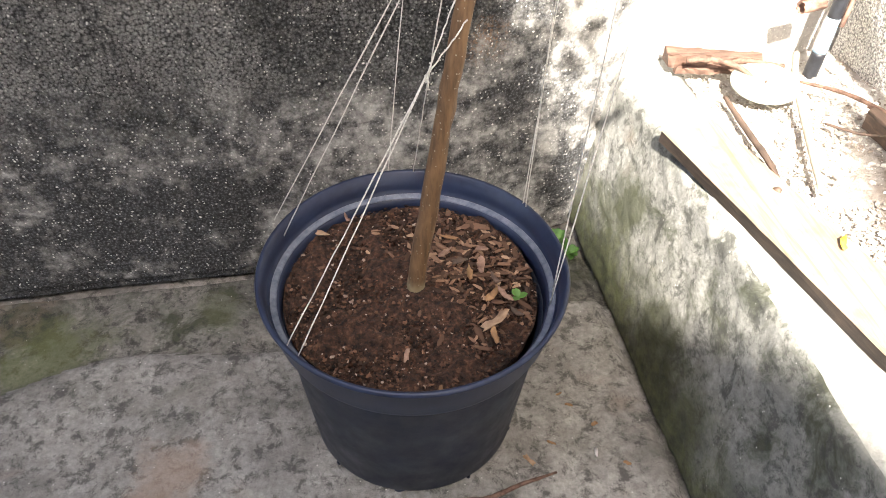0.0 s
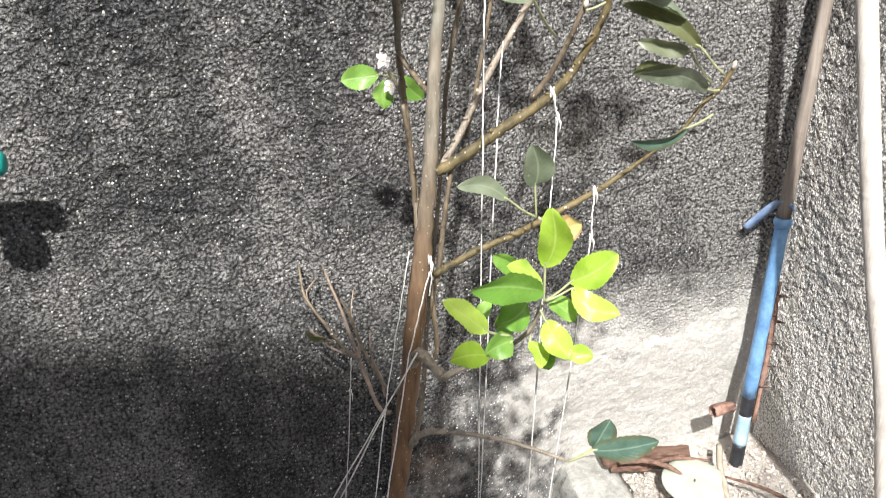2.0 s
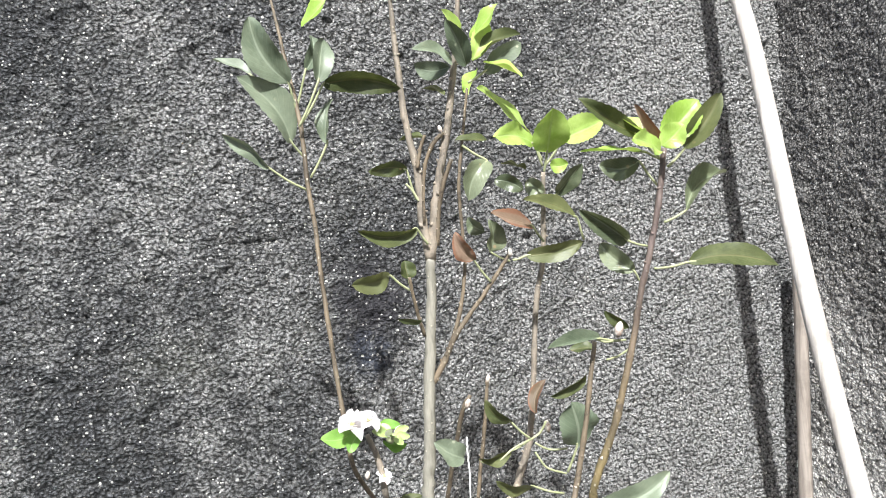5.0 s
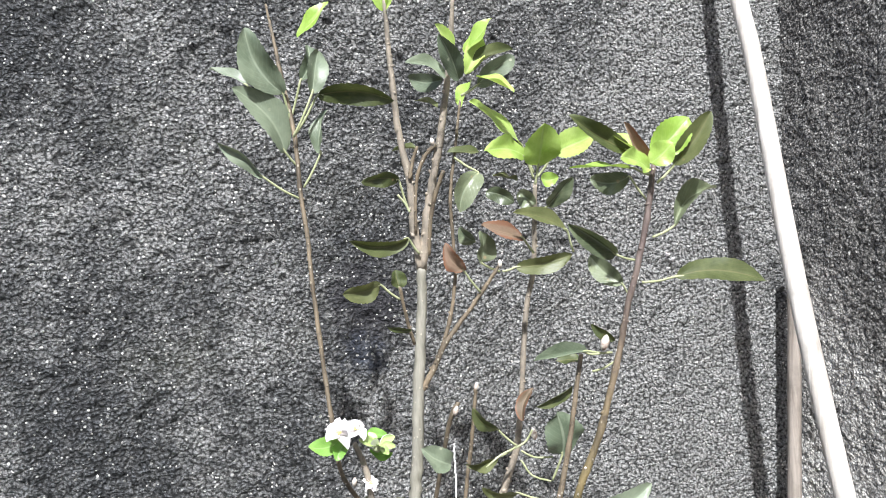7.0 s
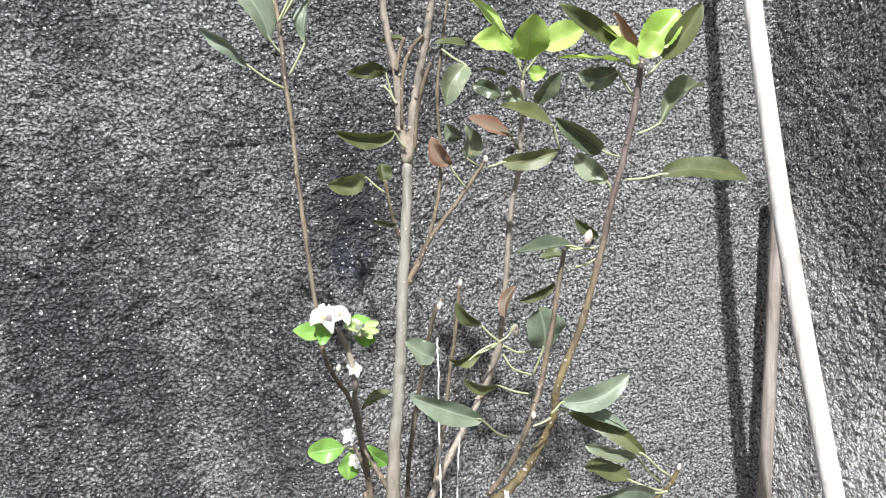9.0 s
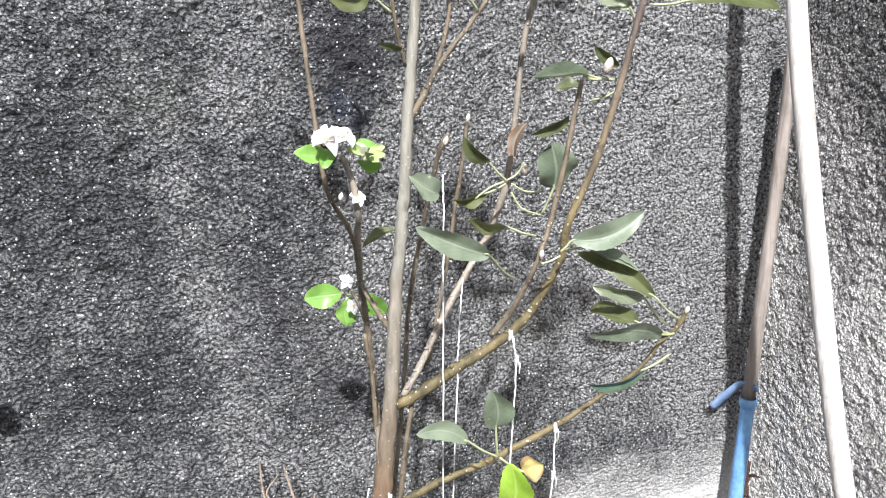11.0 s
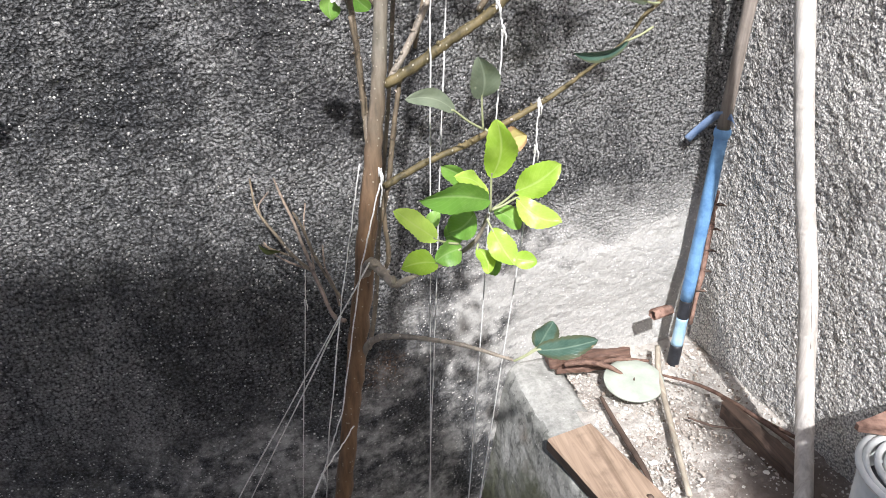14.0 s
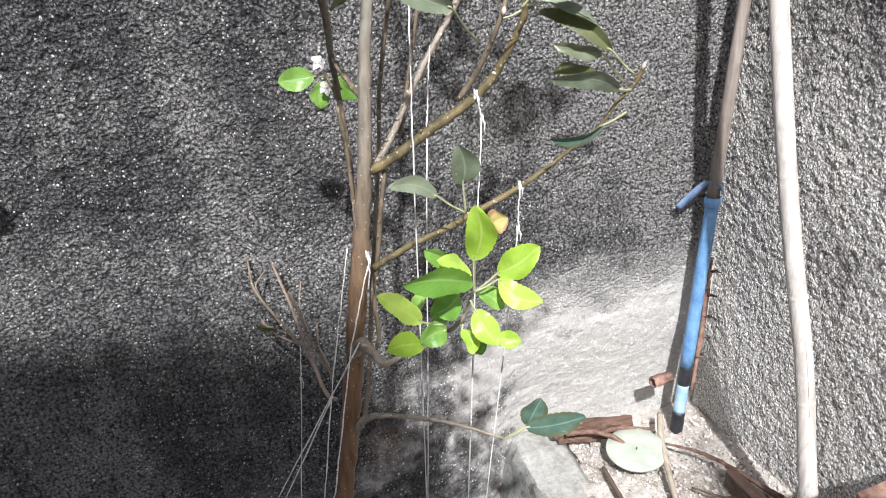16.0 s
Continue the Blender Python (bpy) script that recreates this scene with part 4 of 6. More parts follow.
top_left = stem('branch', [(0.136, 0.663, 1.261, 0.0047), (0.131, 0.659, 1.294, 0.0040), (0.129, 0.655, 1.331, 0.0035), (0.122, 0.652, 1.371, 0.0029), (0.118, 0.648, 1.415, 0.0027), (0.116, 0.644, 1.445, 0.0022), (0.114, 0.640, 1.478, 0.0016)])
top_right = stem('branch', [(0.136, 0.663, 1.261, 0.0045), (0.142, 0.656, 1.307, 0.0038), (0.148, 0.649, 1.338, 0.0035), (0.155, 0.642, 1.374, 0.0033), (0.160, 0.634, 1.412, 0.0026), (0.163, 0.627, 1.441, 0.0024), (0.165, 0.620, 1.473, 0.0015)])
right_branch = stem('branch', [(0.108, 0.652, 0.919, 0.0050), (0.134, 0.645, 0.935, 0.0049), (0.165, 0.638, 0.957, 0.0047), (0.191, 0.631, 0.975, 0.0044), (0.212, 0.624, 0.995, 0.0039), (0.225, 0.617, 1.019, 0.0034), (0.237, 0.610, 1.048, 0.0031), (0.240, 0.603, 1.079, 0.0034), (0.258, 0.598, 1.124, 0.0031), (0.275, 0.594, 1.183, 0.0028), (0.283, 0.589, 1.223, 0.0026), (0.293, 0.584, 1.263, 0.0026), (0.301, 0.580, 1.302, 0.0026), (0.304, 0.575, 1.333, 0.0022)], 'olive-green bark dotted with pale lenticels')
right_spur = stem('branch', [(0.186, 0.632, 0.981, 0.0027), (0.198, 0.623, 1.001, 0.0025), (0.208, 0.614, 1.025, 0.0024), (0.216, 0.605, 1.051, 0.0022), (0.230, 0.610, 1.087, 0.0025), (0.239, 0.607, 1.133, 0.0022), (0.249, 0.605, 1.188, 0.0020)])
back_branch = stem('branch', [(0.116, 0.665, 0.921, 0.0031), (0.133, 0.674, 0.942, 0.0033), (0.155, 0.682, 0.979, 0.0032), (0.178, 0.691, 1.013, 0.0031), (0.199, 0.700, 1.041, 0.0030), (0.207, 0.700, 1.055, 0.0036), (0.219, 0.693, 1.095, 0.0033), (0.224, 0.687, 1.143, 0.0027), (0.230, 0.680, 1.215, 0.0026), (0.237, 0.673, 1.255, 0.0024), (0.238, 0.667, 1.294, 0.0023), (0.238, 0.660, 1.327, 0.0021)], mat=GREYTWIG)
left_branch = stem('branch', [(0.093, 0.650, 0.816, 0.0037), (0.097, 0.690, 0.858, 0.0035), (0.100, 0.725, 0.900, 0.0034), (0.099, 0.740, 0.945, 0.0033), (0.094, 0.730, 0.988, 0.0031), (0.089, 0.708, 1.018, 0.0029), (0.083, 0.672, 1.046, 0.0022), (0.074, 0.636, 1.077, 0.0020), (0.056, 0.620, 1.114, 0.0019), (0.051, 0.624, 1.162, 0.0019), (0.048, 0.628, 1.201, 0.0019), (0.044, 0.632, 1.258, 0.0019), (0.043, 0.636, 1.293, 0.0019), (0.040, 0.639, 1.328, 0.0019), (0.038, 0.643, 1.376, 0.0019), (0.032, 0.647, 1.415, 0.0018), (0.027, 0.651, 1.450, 0.0013), (0.023, 0.655, 1.477, 0.0009)], 'thin brown branch with pale nodes')
flower_spur = stem('branch', [(0.089, 0.706, 1.018, 0.0026), (0.084, 0.665, 1.050, 0.0024), (0.078, 0.628, 1.080, 0.0023), (0.076, 0.600, 1.096, 0.0025), (0.072, 0.596, 1.123, 0.0025), (0.065, 0.592, 1.142, 0.0020)], mat=GREYTWIG)
link = stem('branch', [(0.107, 0.654, 0.984, 0.0028), (0.101, 0.674, 0.992, 0.0026), (0.095, 0.692, 1.002, 0.0024), (0.089, 0.706, 1.014, 0.0022)])
thin_stem = stem('branch', [(0.082, 0.672, 0.632, 0.0026), (0.098, 0.708, 0.668, 0.0028), (0.109, 0.730, 0.733, 0.0027), (0.124, 0.730, 0.857, 0.0023), (0.132, 0.731, 0.928, 0.0022), (0.136, 0.733, 0.973, 0.0023), (0.143, 0.720, 1.030, 0.0022), (0.142, 0.725, 1.020, 0.0021), (0.148, 0.691, 1.085, 0.0022), (0.154, 0.668, 1.133, 0.0020), (0.161, 0.665, 1.146, 0.0018)])
short_stem = stem('branch', [(0.145, 0.690, 0.939, 0.0022), (0.162, 0.685, 1.029, 0.0019), (0.169, 0.680, 1.080, 0.0018), (0.173, 0.675, 1.110, 0.0018), (0.177, 0.670, 1.147, 0.0016), (0.177, 0.668, 1.155, 0.0016)])
bud_spur = stem('branch', [(0.127, 0.660, 1.157, 0.0027), (0.140, 0.656, 1.179, 0.0027), (0.150, 0.652, 1.199, 0.0022), (0.173, 0.648, 1.228, 0.0018), (0.187, 0.644, 1.247, 0.0018), (0.197, 0.640, 1.262, 0.0013)])
upper_shoot = stem('branch', [(0.144, 0.656, 1.185, 0.0018), (0.155, 0.653, 1.218, 0.0018), (0.161, 0.649, 1.255, 0.0015), (0.160, 0.646, 1.287, 0.0015), (0.159, 0.642, 1.319, 0.0015), (0.164, 0.639, 1.355, 0.0013), (0.170, 0.635, 1.395, 0.0011)])
left_spur = stem('branch', [(0.125, 0.658, 1.200, 0.0016), (0.118, 0.649, 1.225, 0.0015), (0.113, 0.640, 1.249, 0.0013)])
low_right = stem('branch', [(0.102, 0.648, 0.825, 0.0037), (0.136, 0.640, 0.846, 0.0034), (0.172, 0.632, 0.862, 0.0032), (0.189, 0.624, 0.874, 0.0031), (0.223, 0.616, 0.893, 0.0029), (0.255, 0.608, 0.914, 0.0024), (0.275, 0.600, 0.932, 0.0017), (0.299, 0.590, 0.954, 0.0016), (0.313, 0.585, 0.976, 0.0018), (0.325, 0.580, 0.990, 0.0020), (0.331, 0.575, 1.006, 0.0018)], 'olive-brown bark in the sun')
stub = stem('branch', [(0.076, 0.645, 0.737, 0.0059), (0.083, 0.630, 0.757, 0.0057), (0.092, 0.615, 0.751, 0.0046), (0.098, 0.600, 0.749, 0.0040), (0.113, 0.600, 0.753, 0.0023), (0.140, 0.587, 0.770, 0.0020), (0.166, 0.573, 0.797, 0.0019), (0.173, 0.560, 0.828, 0.0016)])
lowest = stem('branch', [(0.066, 0.645, 0.636, 0.0040), (0.077, 0.625, 0.672, 0.0038), (0.095, 0.605, 0.688, 0.0029), (0.125, 0.585, 0.692, 0.0023), (0.159, 0.565, 0.690, 0.0021), (0.195, 0.545, 0.681, 0.0015)])
blossom_twig = stem('branch', [(0.097, 0.737, 0.965, 0.0020), (0.093, 0.755, 0.977, 0.0017), (0.088, 0.768, 0.988, 0.0013)])
dead_twig = stem('branch', [(0.056, 0.655, 0.681, 0.0025), (0.049, 0.696, 0.663, 0.0024), (0.040, 0.737, 0.682, 0.0024), (0.035, 0.778, 0.690, 0.0022), (0.027, 0.818, 0.715, 0.0019), (0.019, 0.859, 0.729, 0.0017), (0.013, 0.900, 0.740, 0.0014)], 'grey dead twig without leaves')
dead_twig_b = stem('branch', [(0.042, 0.800, 0.657, 0.0023), (0.022, 0.835, 0.665, 0.0020), (0.006, 0.870, 0.678, 0.0021), (-0.012, 0.905, 0.699, 0.0018), (-0.015, 0.940, 0.726, 0.0014)])
dead_twig_c = stem('branch', [(0.058, 0.680, 0.690, 0.0017), (0.041, 0.733, 0.712, 0.0018), (0.033, 0.787, 0.725, 0.0016), (0.028, 0.840, 0.720, 0.0013)])
dead_twig_d = stem('branch', [(0.026, 0.860, 0.648, 0.0017), (0.000, 0.880, 0.653, 0.0014), (-0.011, 0.900, 0.651, 0.0011)])
dead_side = stem('branch', [(0.039, 0.860, 0.629, 0.0014), (0.017, 0.883, 0.631, 0.0014), (0.001, 0.907, 0.633, 0.0011), (-0.009, 0.930, 0.639, 0.0011)], 'thin dead side twig')
dead_side = stem('branch', [(0.042, 0.800, 0.656, 0.0013), (0.043, 0.820, 0.678, 0.0013), (0.039, 0.840, 0.698, 0.0010), (0.045, 0.860, 0.720, 0.0010)], 'thin dead side twig')
dead_side = stem('branch', [(-0.006, 0.900, 0.683, 0.0014), (-0.009, 0.915, 0.698, 0.0011), (0.005, 0.930, 0.709, 0.0011)], 'thin dead side twig')
dead_side = stem('branch', [(0.057, 0.700, 0.671, 0.0015), (0.056, 0.727, 0.681, 0.0012), (0.051, 0.753, 0.689, 0.0012), (0.053, 0.780, 0.703, 0.0009)], 'thin dead side twig')
side_stem = stem('branch', [(0.089, 0.696, 0.970, 0.0021), (0.095, 0.699, 0.924, 0.0021), (0.097, 0.704, 0.877, 0.0022), (0.101, 0.707, 0.820, 0.0020)])
side_stem_b = stem('branch', [(0.122, 0.652, 0.926, 0.0022), (0.114, 0.651, 0.877, 0.0025), (0.107, 0.650, 0.828, 0.0026), (0.101, 0.650, 0.799, 0.0026), (0.103, 0.649, 0.750, 0.0024), (0.096, 0.648, 0.736, 0.0022)])
cross_shoot = stem('branch', [(0.149, 0.640, 1.362, 0.0020), (0.139, 0.645, 1.350, 0.0018), (0.133, 0.650, 1.330, 0.0015), (0.131, 0.655, 1.291, 0.0013)])
cross_shoot_b = stem('branch', [(0.154, 0.640, 1.340, 0.0017), (0.148, 0.647, 1.322, 0.0018), (0.144, 0.653, 1.302, 0.0018), (0.142, 0.660, 1.272, 0.0018)])
cross_shoot_c = stem('branch', [(0.135, 0.645, 1.361, 0.0013), (0.131, 0.648, 1.350, 0.0015), (0.128, 0.650, 1.335, 0.0018)])
loose_stalk = stem('stalk', [(0.206, 0.640, 1.106, 0.0007), (0.218, 0.640, 1.099, 0.0006), (0.232, 0.636, 1.099, 0.0006)], mat=STALK)
loose_stalk = stem('stalk', [(0.204, 0.635, 1.100, 0.0008), (0.212, 0.633, 1.087, 0.0007), (0.228, 0.632, 1.080, 0.0006)], mat=STALK)
loose_stalk = stem('stalk', [(0.202, 0.642, 1.108, 0.0009), (0.211, 0.640, 1.114, 0.0008), (0.216, 0.638, 1.123, 0.0006)], mat=STALK)
loose_stalk = stem('stalk', [(0.201, 0.645, 1.107, 0.0008), (0.188, 0.643, 1.103, 0.0007), (0.176, 0.642, 1.095, 0.0006)], mat=STALK)
loose_stalk = stem('stalk', [(0.279, 0.610, 1.178, 0.0009), (0.270, 0.610, 1.174, 0.0009), (0.260, 0.610, 1.172, 0.0009)], mat=STALK)
loose_stalk = stem('stalk', [(0.268, 0.600, 1.188, 0.0009), (0.256, 0.600, 1.188, 0.0009), (0.248, 0.600, 1.191, 0.0009)], mat=STALK)
loose_stalk = stem('stalk', [(0.114, 0.630, 1.322, 0.0009), (0.119, 0.630, 1.316, 0.0009), (0.123, 0.630, 1.308, 0.0009)], mat=STALK)
loose_stalk = stem('stalk', [(0.226, 0.585, 1.058, 0.0009), (0.219, 0.585, 1.055, 0.0009), (0.211, 0.585, 1.053, 0.0009)], mat=STALK)
# leaves at the crown
leaf('sage', (0.013, 0.655, 1.342), (-0.023, 0.665, 1.371), 0.0111, node=(0.040, 0.659, 1.324), tilt=40)
leaf('sage', (0.031, 0.648, 1.360), (-0.003, 0.628, 1.410), 0.0279, node=(0.040, 0.652, 1.349), tilt=20)
leaf('sage', (0.005, 0.655, 1.414), (-0.023, 0.665, 1.433), 0.0104, node=(0.020, 0.659, 1.403), tilt=35)
leaf('olive', (0.058, 0.640, 1.403), (0.113, 0.620, 1.390), 0.0135, node=(0.038, 0.644, 1.372), tilt=50)
leaf('sage', (0.053, 0.630, 1.402), (0.063, 0.640, 1.441), 0.0191, node=(0.037, 0.634, 1.370), tilt=25)
leaf('sage', (0.057, 0.640, 1.357), (0.060, 0.640, 1.394), 0.0136, node=(0.043, 0.644, 1.332), tilt=40)
leaf('sage', (0.032, 0.640, 1.404), (0.005, 0.630, 1.453), 0.0282, node=(0.036, 0.644, 1.385), tilt=20)
leaf('sage', (0.046, 0.660, 1.417), (0.057, 0.680, 1.454), 0.0164, node=(0.037, 0.664, 1.388), tilt=30)
leaf('lime', (0.113, 0.642, 1.468), (0.106, 0.636, 1.494), 0.0125, tilt=15)
leaf('lime', (0.115, 0.641, 1.466), (0.124, 0.634, 1.488), 0.0105, tilt=25)
leaf('lime', (0.046, 0.652, 1.450), (0.070, 0.646, 1.478), 0.0140, tilt=20)
leaf('lime', (0.160, 0.612, 1.425), (0.146, 0.596, 1.446), 0.0120, tilt=20)
leaf('lime', (0.170, 0.612, 1.428), (0.187, 0.598, 1.452), 0.0130, tilt=20)
leaf('lime', (0.176, 0.605, 1.408), (0.203, 0.590, 1.398), 0.0130, tilt=30)
leaf('olive', (0.119, 0.650, 1.335), (0.089, 0.640, 1.332), 0.0118, node=(0.126, 0.654, 1.311), tilt=35)
leaf('olive', (0.124, 0.650, 1.287), (0.076, 0.630, 1.287), 0.0135, node=(0.133, 0.654, 1.274), tilt=35)
leaf('olive', (0.098, 0.640, 1.252), (0.067, 0.630, 1.247), 0.0161, node=(0.113, 0.644, 1.239), tilt=30)
leaf('olive', (0.113, 0.645, 1.248), (0.112, 0.645, 1.263), 0.0155, node=(0.116, 0.649, 1.238), tilt=20)
leaf('olive', (0.122, 0.650, 1.213), (0.102, 0.640, 1.216), 0.0041, tilt=50)
leaf('olive', (0.135, 0.650, 1.359), (0.116, 0.660, 1.363), 0.0075, tilt=50)
leaf('sage', (0.155, 0.620, 1.410), (0.126, 0.610, 1.426), 0.0143, tilt=30)
leaf('sage', (0.156, 0.630, 1.411), (0.128, 0.650, 1.417), 0.0121, tilt=40)
leaf('olive', (0.150, 0.630, 1.389), (0.135, 0.640, 1.400), 0.0073, tilt=40)
leaf('lime', (0.169, 0.610, 1.411), (0.181, 0.610, 1.445), 0.0154, tilt=20)
leaf('sage', (0.161, 0.600, 1.405), (0.143, 0.580, 1.433), 0.0147, tilt=25)
leaf('olive', (0.175, 0.610, 1.415), (0.201, 0.590, 1.427), 0.0152, tilt=30)
leaf('sage', (0.180, 0.620, 1.404), (0.216, 0.620, 1.426), 0.0148, node=(0.168, 0.624, 1.397), tilt=35)
leaf('lime', (0.172, 0.640, 1.391), (0.183, 0.650, 1.415), 0.0123, tilt=45)
leaf('olive', (0.185, 0.640, 1.354), (0.158, 0.630, 1.359), 0.0101, tilt=40)
leaf('mature', (0.180, 0.630, 1.337), (0.163, 0.620, 1.306), 0.0207, node=(0.162, 0.634, 1.350), tilt=20)
leaf('mature', (0.186, 0.630, 1.321), (0.205, 0.620, 1.310), 0.0109, tilt=40)
leaf('olive', (0.195, 0.640, 1.334), (0.220, 0.650, 1.332), 0.0085, tilt=50)
leaf('lime', (0.220, 0.635, 1.357), (0.174, 0.615, 1.393), 0.0193, node=(0.230, 0.639, 1.335), tilt=25)
leaf('lime', (0.221, 0.630, 1.348), (0.183, 0.610, 1.353), 0.0173, node=(0.228, 0.634, 1.330), tilt=30)
leaf('lime', (0.229, 0.625, 1.339), (0.225, 0.595, 1.369), 0.0282, node=(0.227, 0.629, 1.325), tilt=15)
leaf('lime', (0.245, 0.630, 1.350), (0.273, 0.610, 1.362), 0.0226, node=(0.230, 0.634, 1.330), tilt=25)
leaf('lime', (0.229, 0.620, 1.329), (0.240, 0.610, 1.329), 0.0101, tilt=35)
leaf('mature', (0.236, 0.655, 1.310), (0.223, 0.665, 1.322), 0.0156, tilt=30)
leaf('mature', (0.241, 0.640, 1.307), (0.257, 0.620, 1.328), 0.0123, node=(0.232, 0.644, 1.303), tilt=40)
leaf('russet', (0.218, 0.640, 1.282), (0.180, 0.620, 1.297), 0.0165, node=(0.228, 0.644, 1.269), tilt=20)
leaf('olive', (0.253, 0.630, 1.286), (0.205, 0.610, 1.307), 0.0119, node=(0.259, 0.634, 1.268), tilt=35)
leaf('mature', (0.281, 0.600, 1.265), (0.239, 0.590, 1.291), 0.0198, node=(0.301, 0.604, 1.259), tilt=30, fold=0.6)
leaf('mature', (0.295, 0.620, 1.239), (0.274, 0.640, 1.265), 0.0193, node=(0.304, 0.624, 1.226), tilt=25)
leaf('mature', (0.182, 0.645, 1.264), (0.183, 0.635, 1.289), 0.0194, node=(0.199, 0.649, 1.255), tilt=15)
leaf('mature', (0.183, 0.660, 1.281), (0.170, 0.670, 1.294), 0.0134, tilt=25)
leaf('russet', (0.166, 0.640, 1.259), (0.150, 0.630, 1.280), 0.0164, node=(0.180, 0.644, 1.240), tilt=20)
leaf('olive', (0.207, 0.630, 1.259), (0.254, 0.620, 1.265), 0.0120, node=(0.197, 0.634, 1.256), tilt=45)
leaf('olive', (0.289, 0.585, 1.345), (0.236, 0.565, 1.370), 0.0168, node=(0.309, 0.589, 1.326), tilt=30, fold=0.6)
leaf('russet', (0.299, 0.570, 1.335), (0.276, 0.560, 1.364), 0.0141, tilt=30, fold=0.6)
leaf('lime', (0.303, 0.575, 1.338), (0.331, 0.565, 1.368), 0.0246, tilt=15)
leaf('lime', (0.294, 0.570, 1.334), (0.272, 0.580, 1.362), 0.0170, tilt=20)
leaf('lime', (0.288, 0.575, 1.331), (0.232, 0.565, 1.336), 0.0122, node=(0.304, 0.579, 1.325), tilt=35)
leaf('lime', (0.294, 0.560, 1.333), (0.307, 0.550, 1.347), 0.0176, tilt=20)
leaf('olive', (0.321, 0.575, 1.332), (0.342, 0.555, 1.371), 0.0201, node=(0.308, 0.579, 1.319), tilt=25, fold=0.7)
leaf('lime', (0.292, 0.560, 1.329), (0.264, 0.540, 1.339), 0.0163, tilt=20)
leaf('mature', (0.327, 0.590, 1.285), (0.375, 0.600, 1.320), 0.0221, node=(0.310, 0.594, 1.277), tilt=25, fold=0.6)
leaf('mature', (0.296, 0.600, 1.326), (0.269, 0.620, 1.327), 0.0178, node=(0.312, 0.604, 1.307), tilt=25)
leaf('olive', (0.332, 0.600, 1.244), (0.408, 0.580, 1.244), 0.0204, node=(0.304, 0.604, 1.241), tilt=25)
leaf('sage', (0.252, 0.600, 1.191), (0.202, 0.580, 1.193), 0.0151, node=(0.275, 0.604, 1.187), tilt=30, fold=0.5)
leaf('olive', (0.251, 0.610, 1.182), (0.233, 0.620, 1.182), 0.0112, tilt=40)
leaf('olive', (0.276, 0.600, 1.197), (0.257, 0.600, 1.211), 0.0074, tilt=40)
leaf('olive', (0.246, 0.620, 1.160), (0.213, 0.610, 1.147), 0.0103, tilt=40)
leaf('sage', (0.236, 0.625, 1.103), (0.232, 0.615, 1.139), 0.0343, node=(0.228, 0.629, 1.082), tilt=10, fold=0.12)
leaf('russet', (0.215, 0.660, 1.125), (0.224, 0.660, 1.154), 0.0109, tilt=35)
leaf('olive', (0.190, 0.650, 1.123), (0.167, 0.640, 1.143), 0.0105, node=(0.207, 0.654, 1.106), tilt=35)
leaf('sage', (0.148, 0.650, 1.099), (0.126, 0.640, 1.118), 0.0210, tilt=20)
leaf('olive', (0.193, 0.665, 1.095), (0.166, 0.675, 1.085), 0.0111, node=(0.211, 0.669, 1.101), tilt=35)
leaf('sage', (0.170, 0.585, 1.063), (0.114, 0.580, 1.088), 0.0195, node=(0.205, 0.629, 1.029), tilt=20)
leaf('olive', (0.202, 0.640, 1.071), (0.169, 0.630, 1.079), 0.0097, node=(0.229, 0.644, 1.060), tilt=45)
leaf('sage', (0.235, 0.585, 1.069), (0.284, 0.565, 1.093), 0.0194, node=(0.228, 0.589, 1.060), tilt=25)
leaf('sage', (0.247, 0.590, 1.063), (0.286, 0.570, 1.047), 0.0133, node=(0.234, 0.594, 1.060), tilt=35)
leaf('olive', (0.113, 0.660, 1.071), (0.084, 0.650, 1.064), 0.0068, tilt=45)
# leaves along the lower right branch
leaf('olive', (0.299, 0.570, 1.023), (0.241, 0.590, 1.056), 0.0147, node=(0.323, 0.574, 1.001), tilt=25)
leaf('mature', (0.296, 0.580, 1.019), (0.256, 0.590, 1.024), 0.0119, node=(0.319, 0.584, 0.993), tilt=35)
leaf('olive', (0.292, 0.580, 0.999), (0.266, 0.620, 1.006), 0.0165, node=(0.319, 0.579, 0.987), tilt=30)
leaf('sage', (0.305, 0.568, 0.992), (0.226, 0.516, 1.012), 0.0135, node=(0.320, 0.574, 0.989), tilt=30)
leaf('dusky', (0.297, 0.575, 0.961), (0.247, 0.565, 0.953), 0.0102, node=(0.320, 0.579, 0.969), tilt=35)
leaf('sage', (0.176, 0.590, 0.920), (0.170, 0.580, 0.956), 0.0263, node=(0.179, 0.594, 0.891), tilt=8, fold=0.2, curl=0.1)
leaf('sage', (0.153, 0.590, 0.911), (0.110, 0.580, 0.928), 0.0163, node=(0.179, 0.594, 0.891), tilt=12, fold=0.25, curl=0.1)
leaf('autumn', (0.197, 0.585, 0.880), (0.211, 0.575, 0.888), 0.0209, node=(0.179, 0.589, 0.893), tilt=15)
# leaves beside the blossoms
leaf('fresh', (0.055, 0.590, 1.145), (0.032, 0.580, 1.147), 0.0125, tilt=20)
leaf('fresh', (0.059, 0.585, 1.146), (0.050, 0.575, 1.137), 0.0101, tilt=20)
leaf('fresh', (0.071, 0.590, 1.146), (0.088, 0.580, 1.149), 0.0087, tilt=35)
leaf('fresh', (0.075, 0.585, 1.138), (0.090, 0.575, 1.136), 0.0086, tilt=35)
leaf('fresh', (0.080, 0.780, 0.983), (0.043, 0.785, 0.979), 0.0225, node=(0.091, 0.765, 0.985), tilt=15)
leaf('fresh', (0.087, 0.778, 0.978), (0.083, 0.770, 0.951), 0.0200, node=(0.091, 0.765, 0.985), tilt=15)
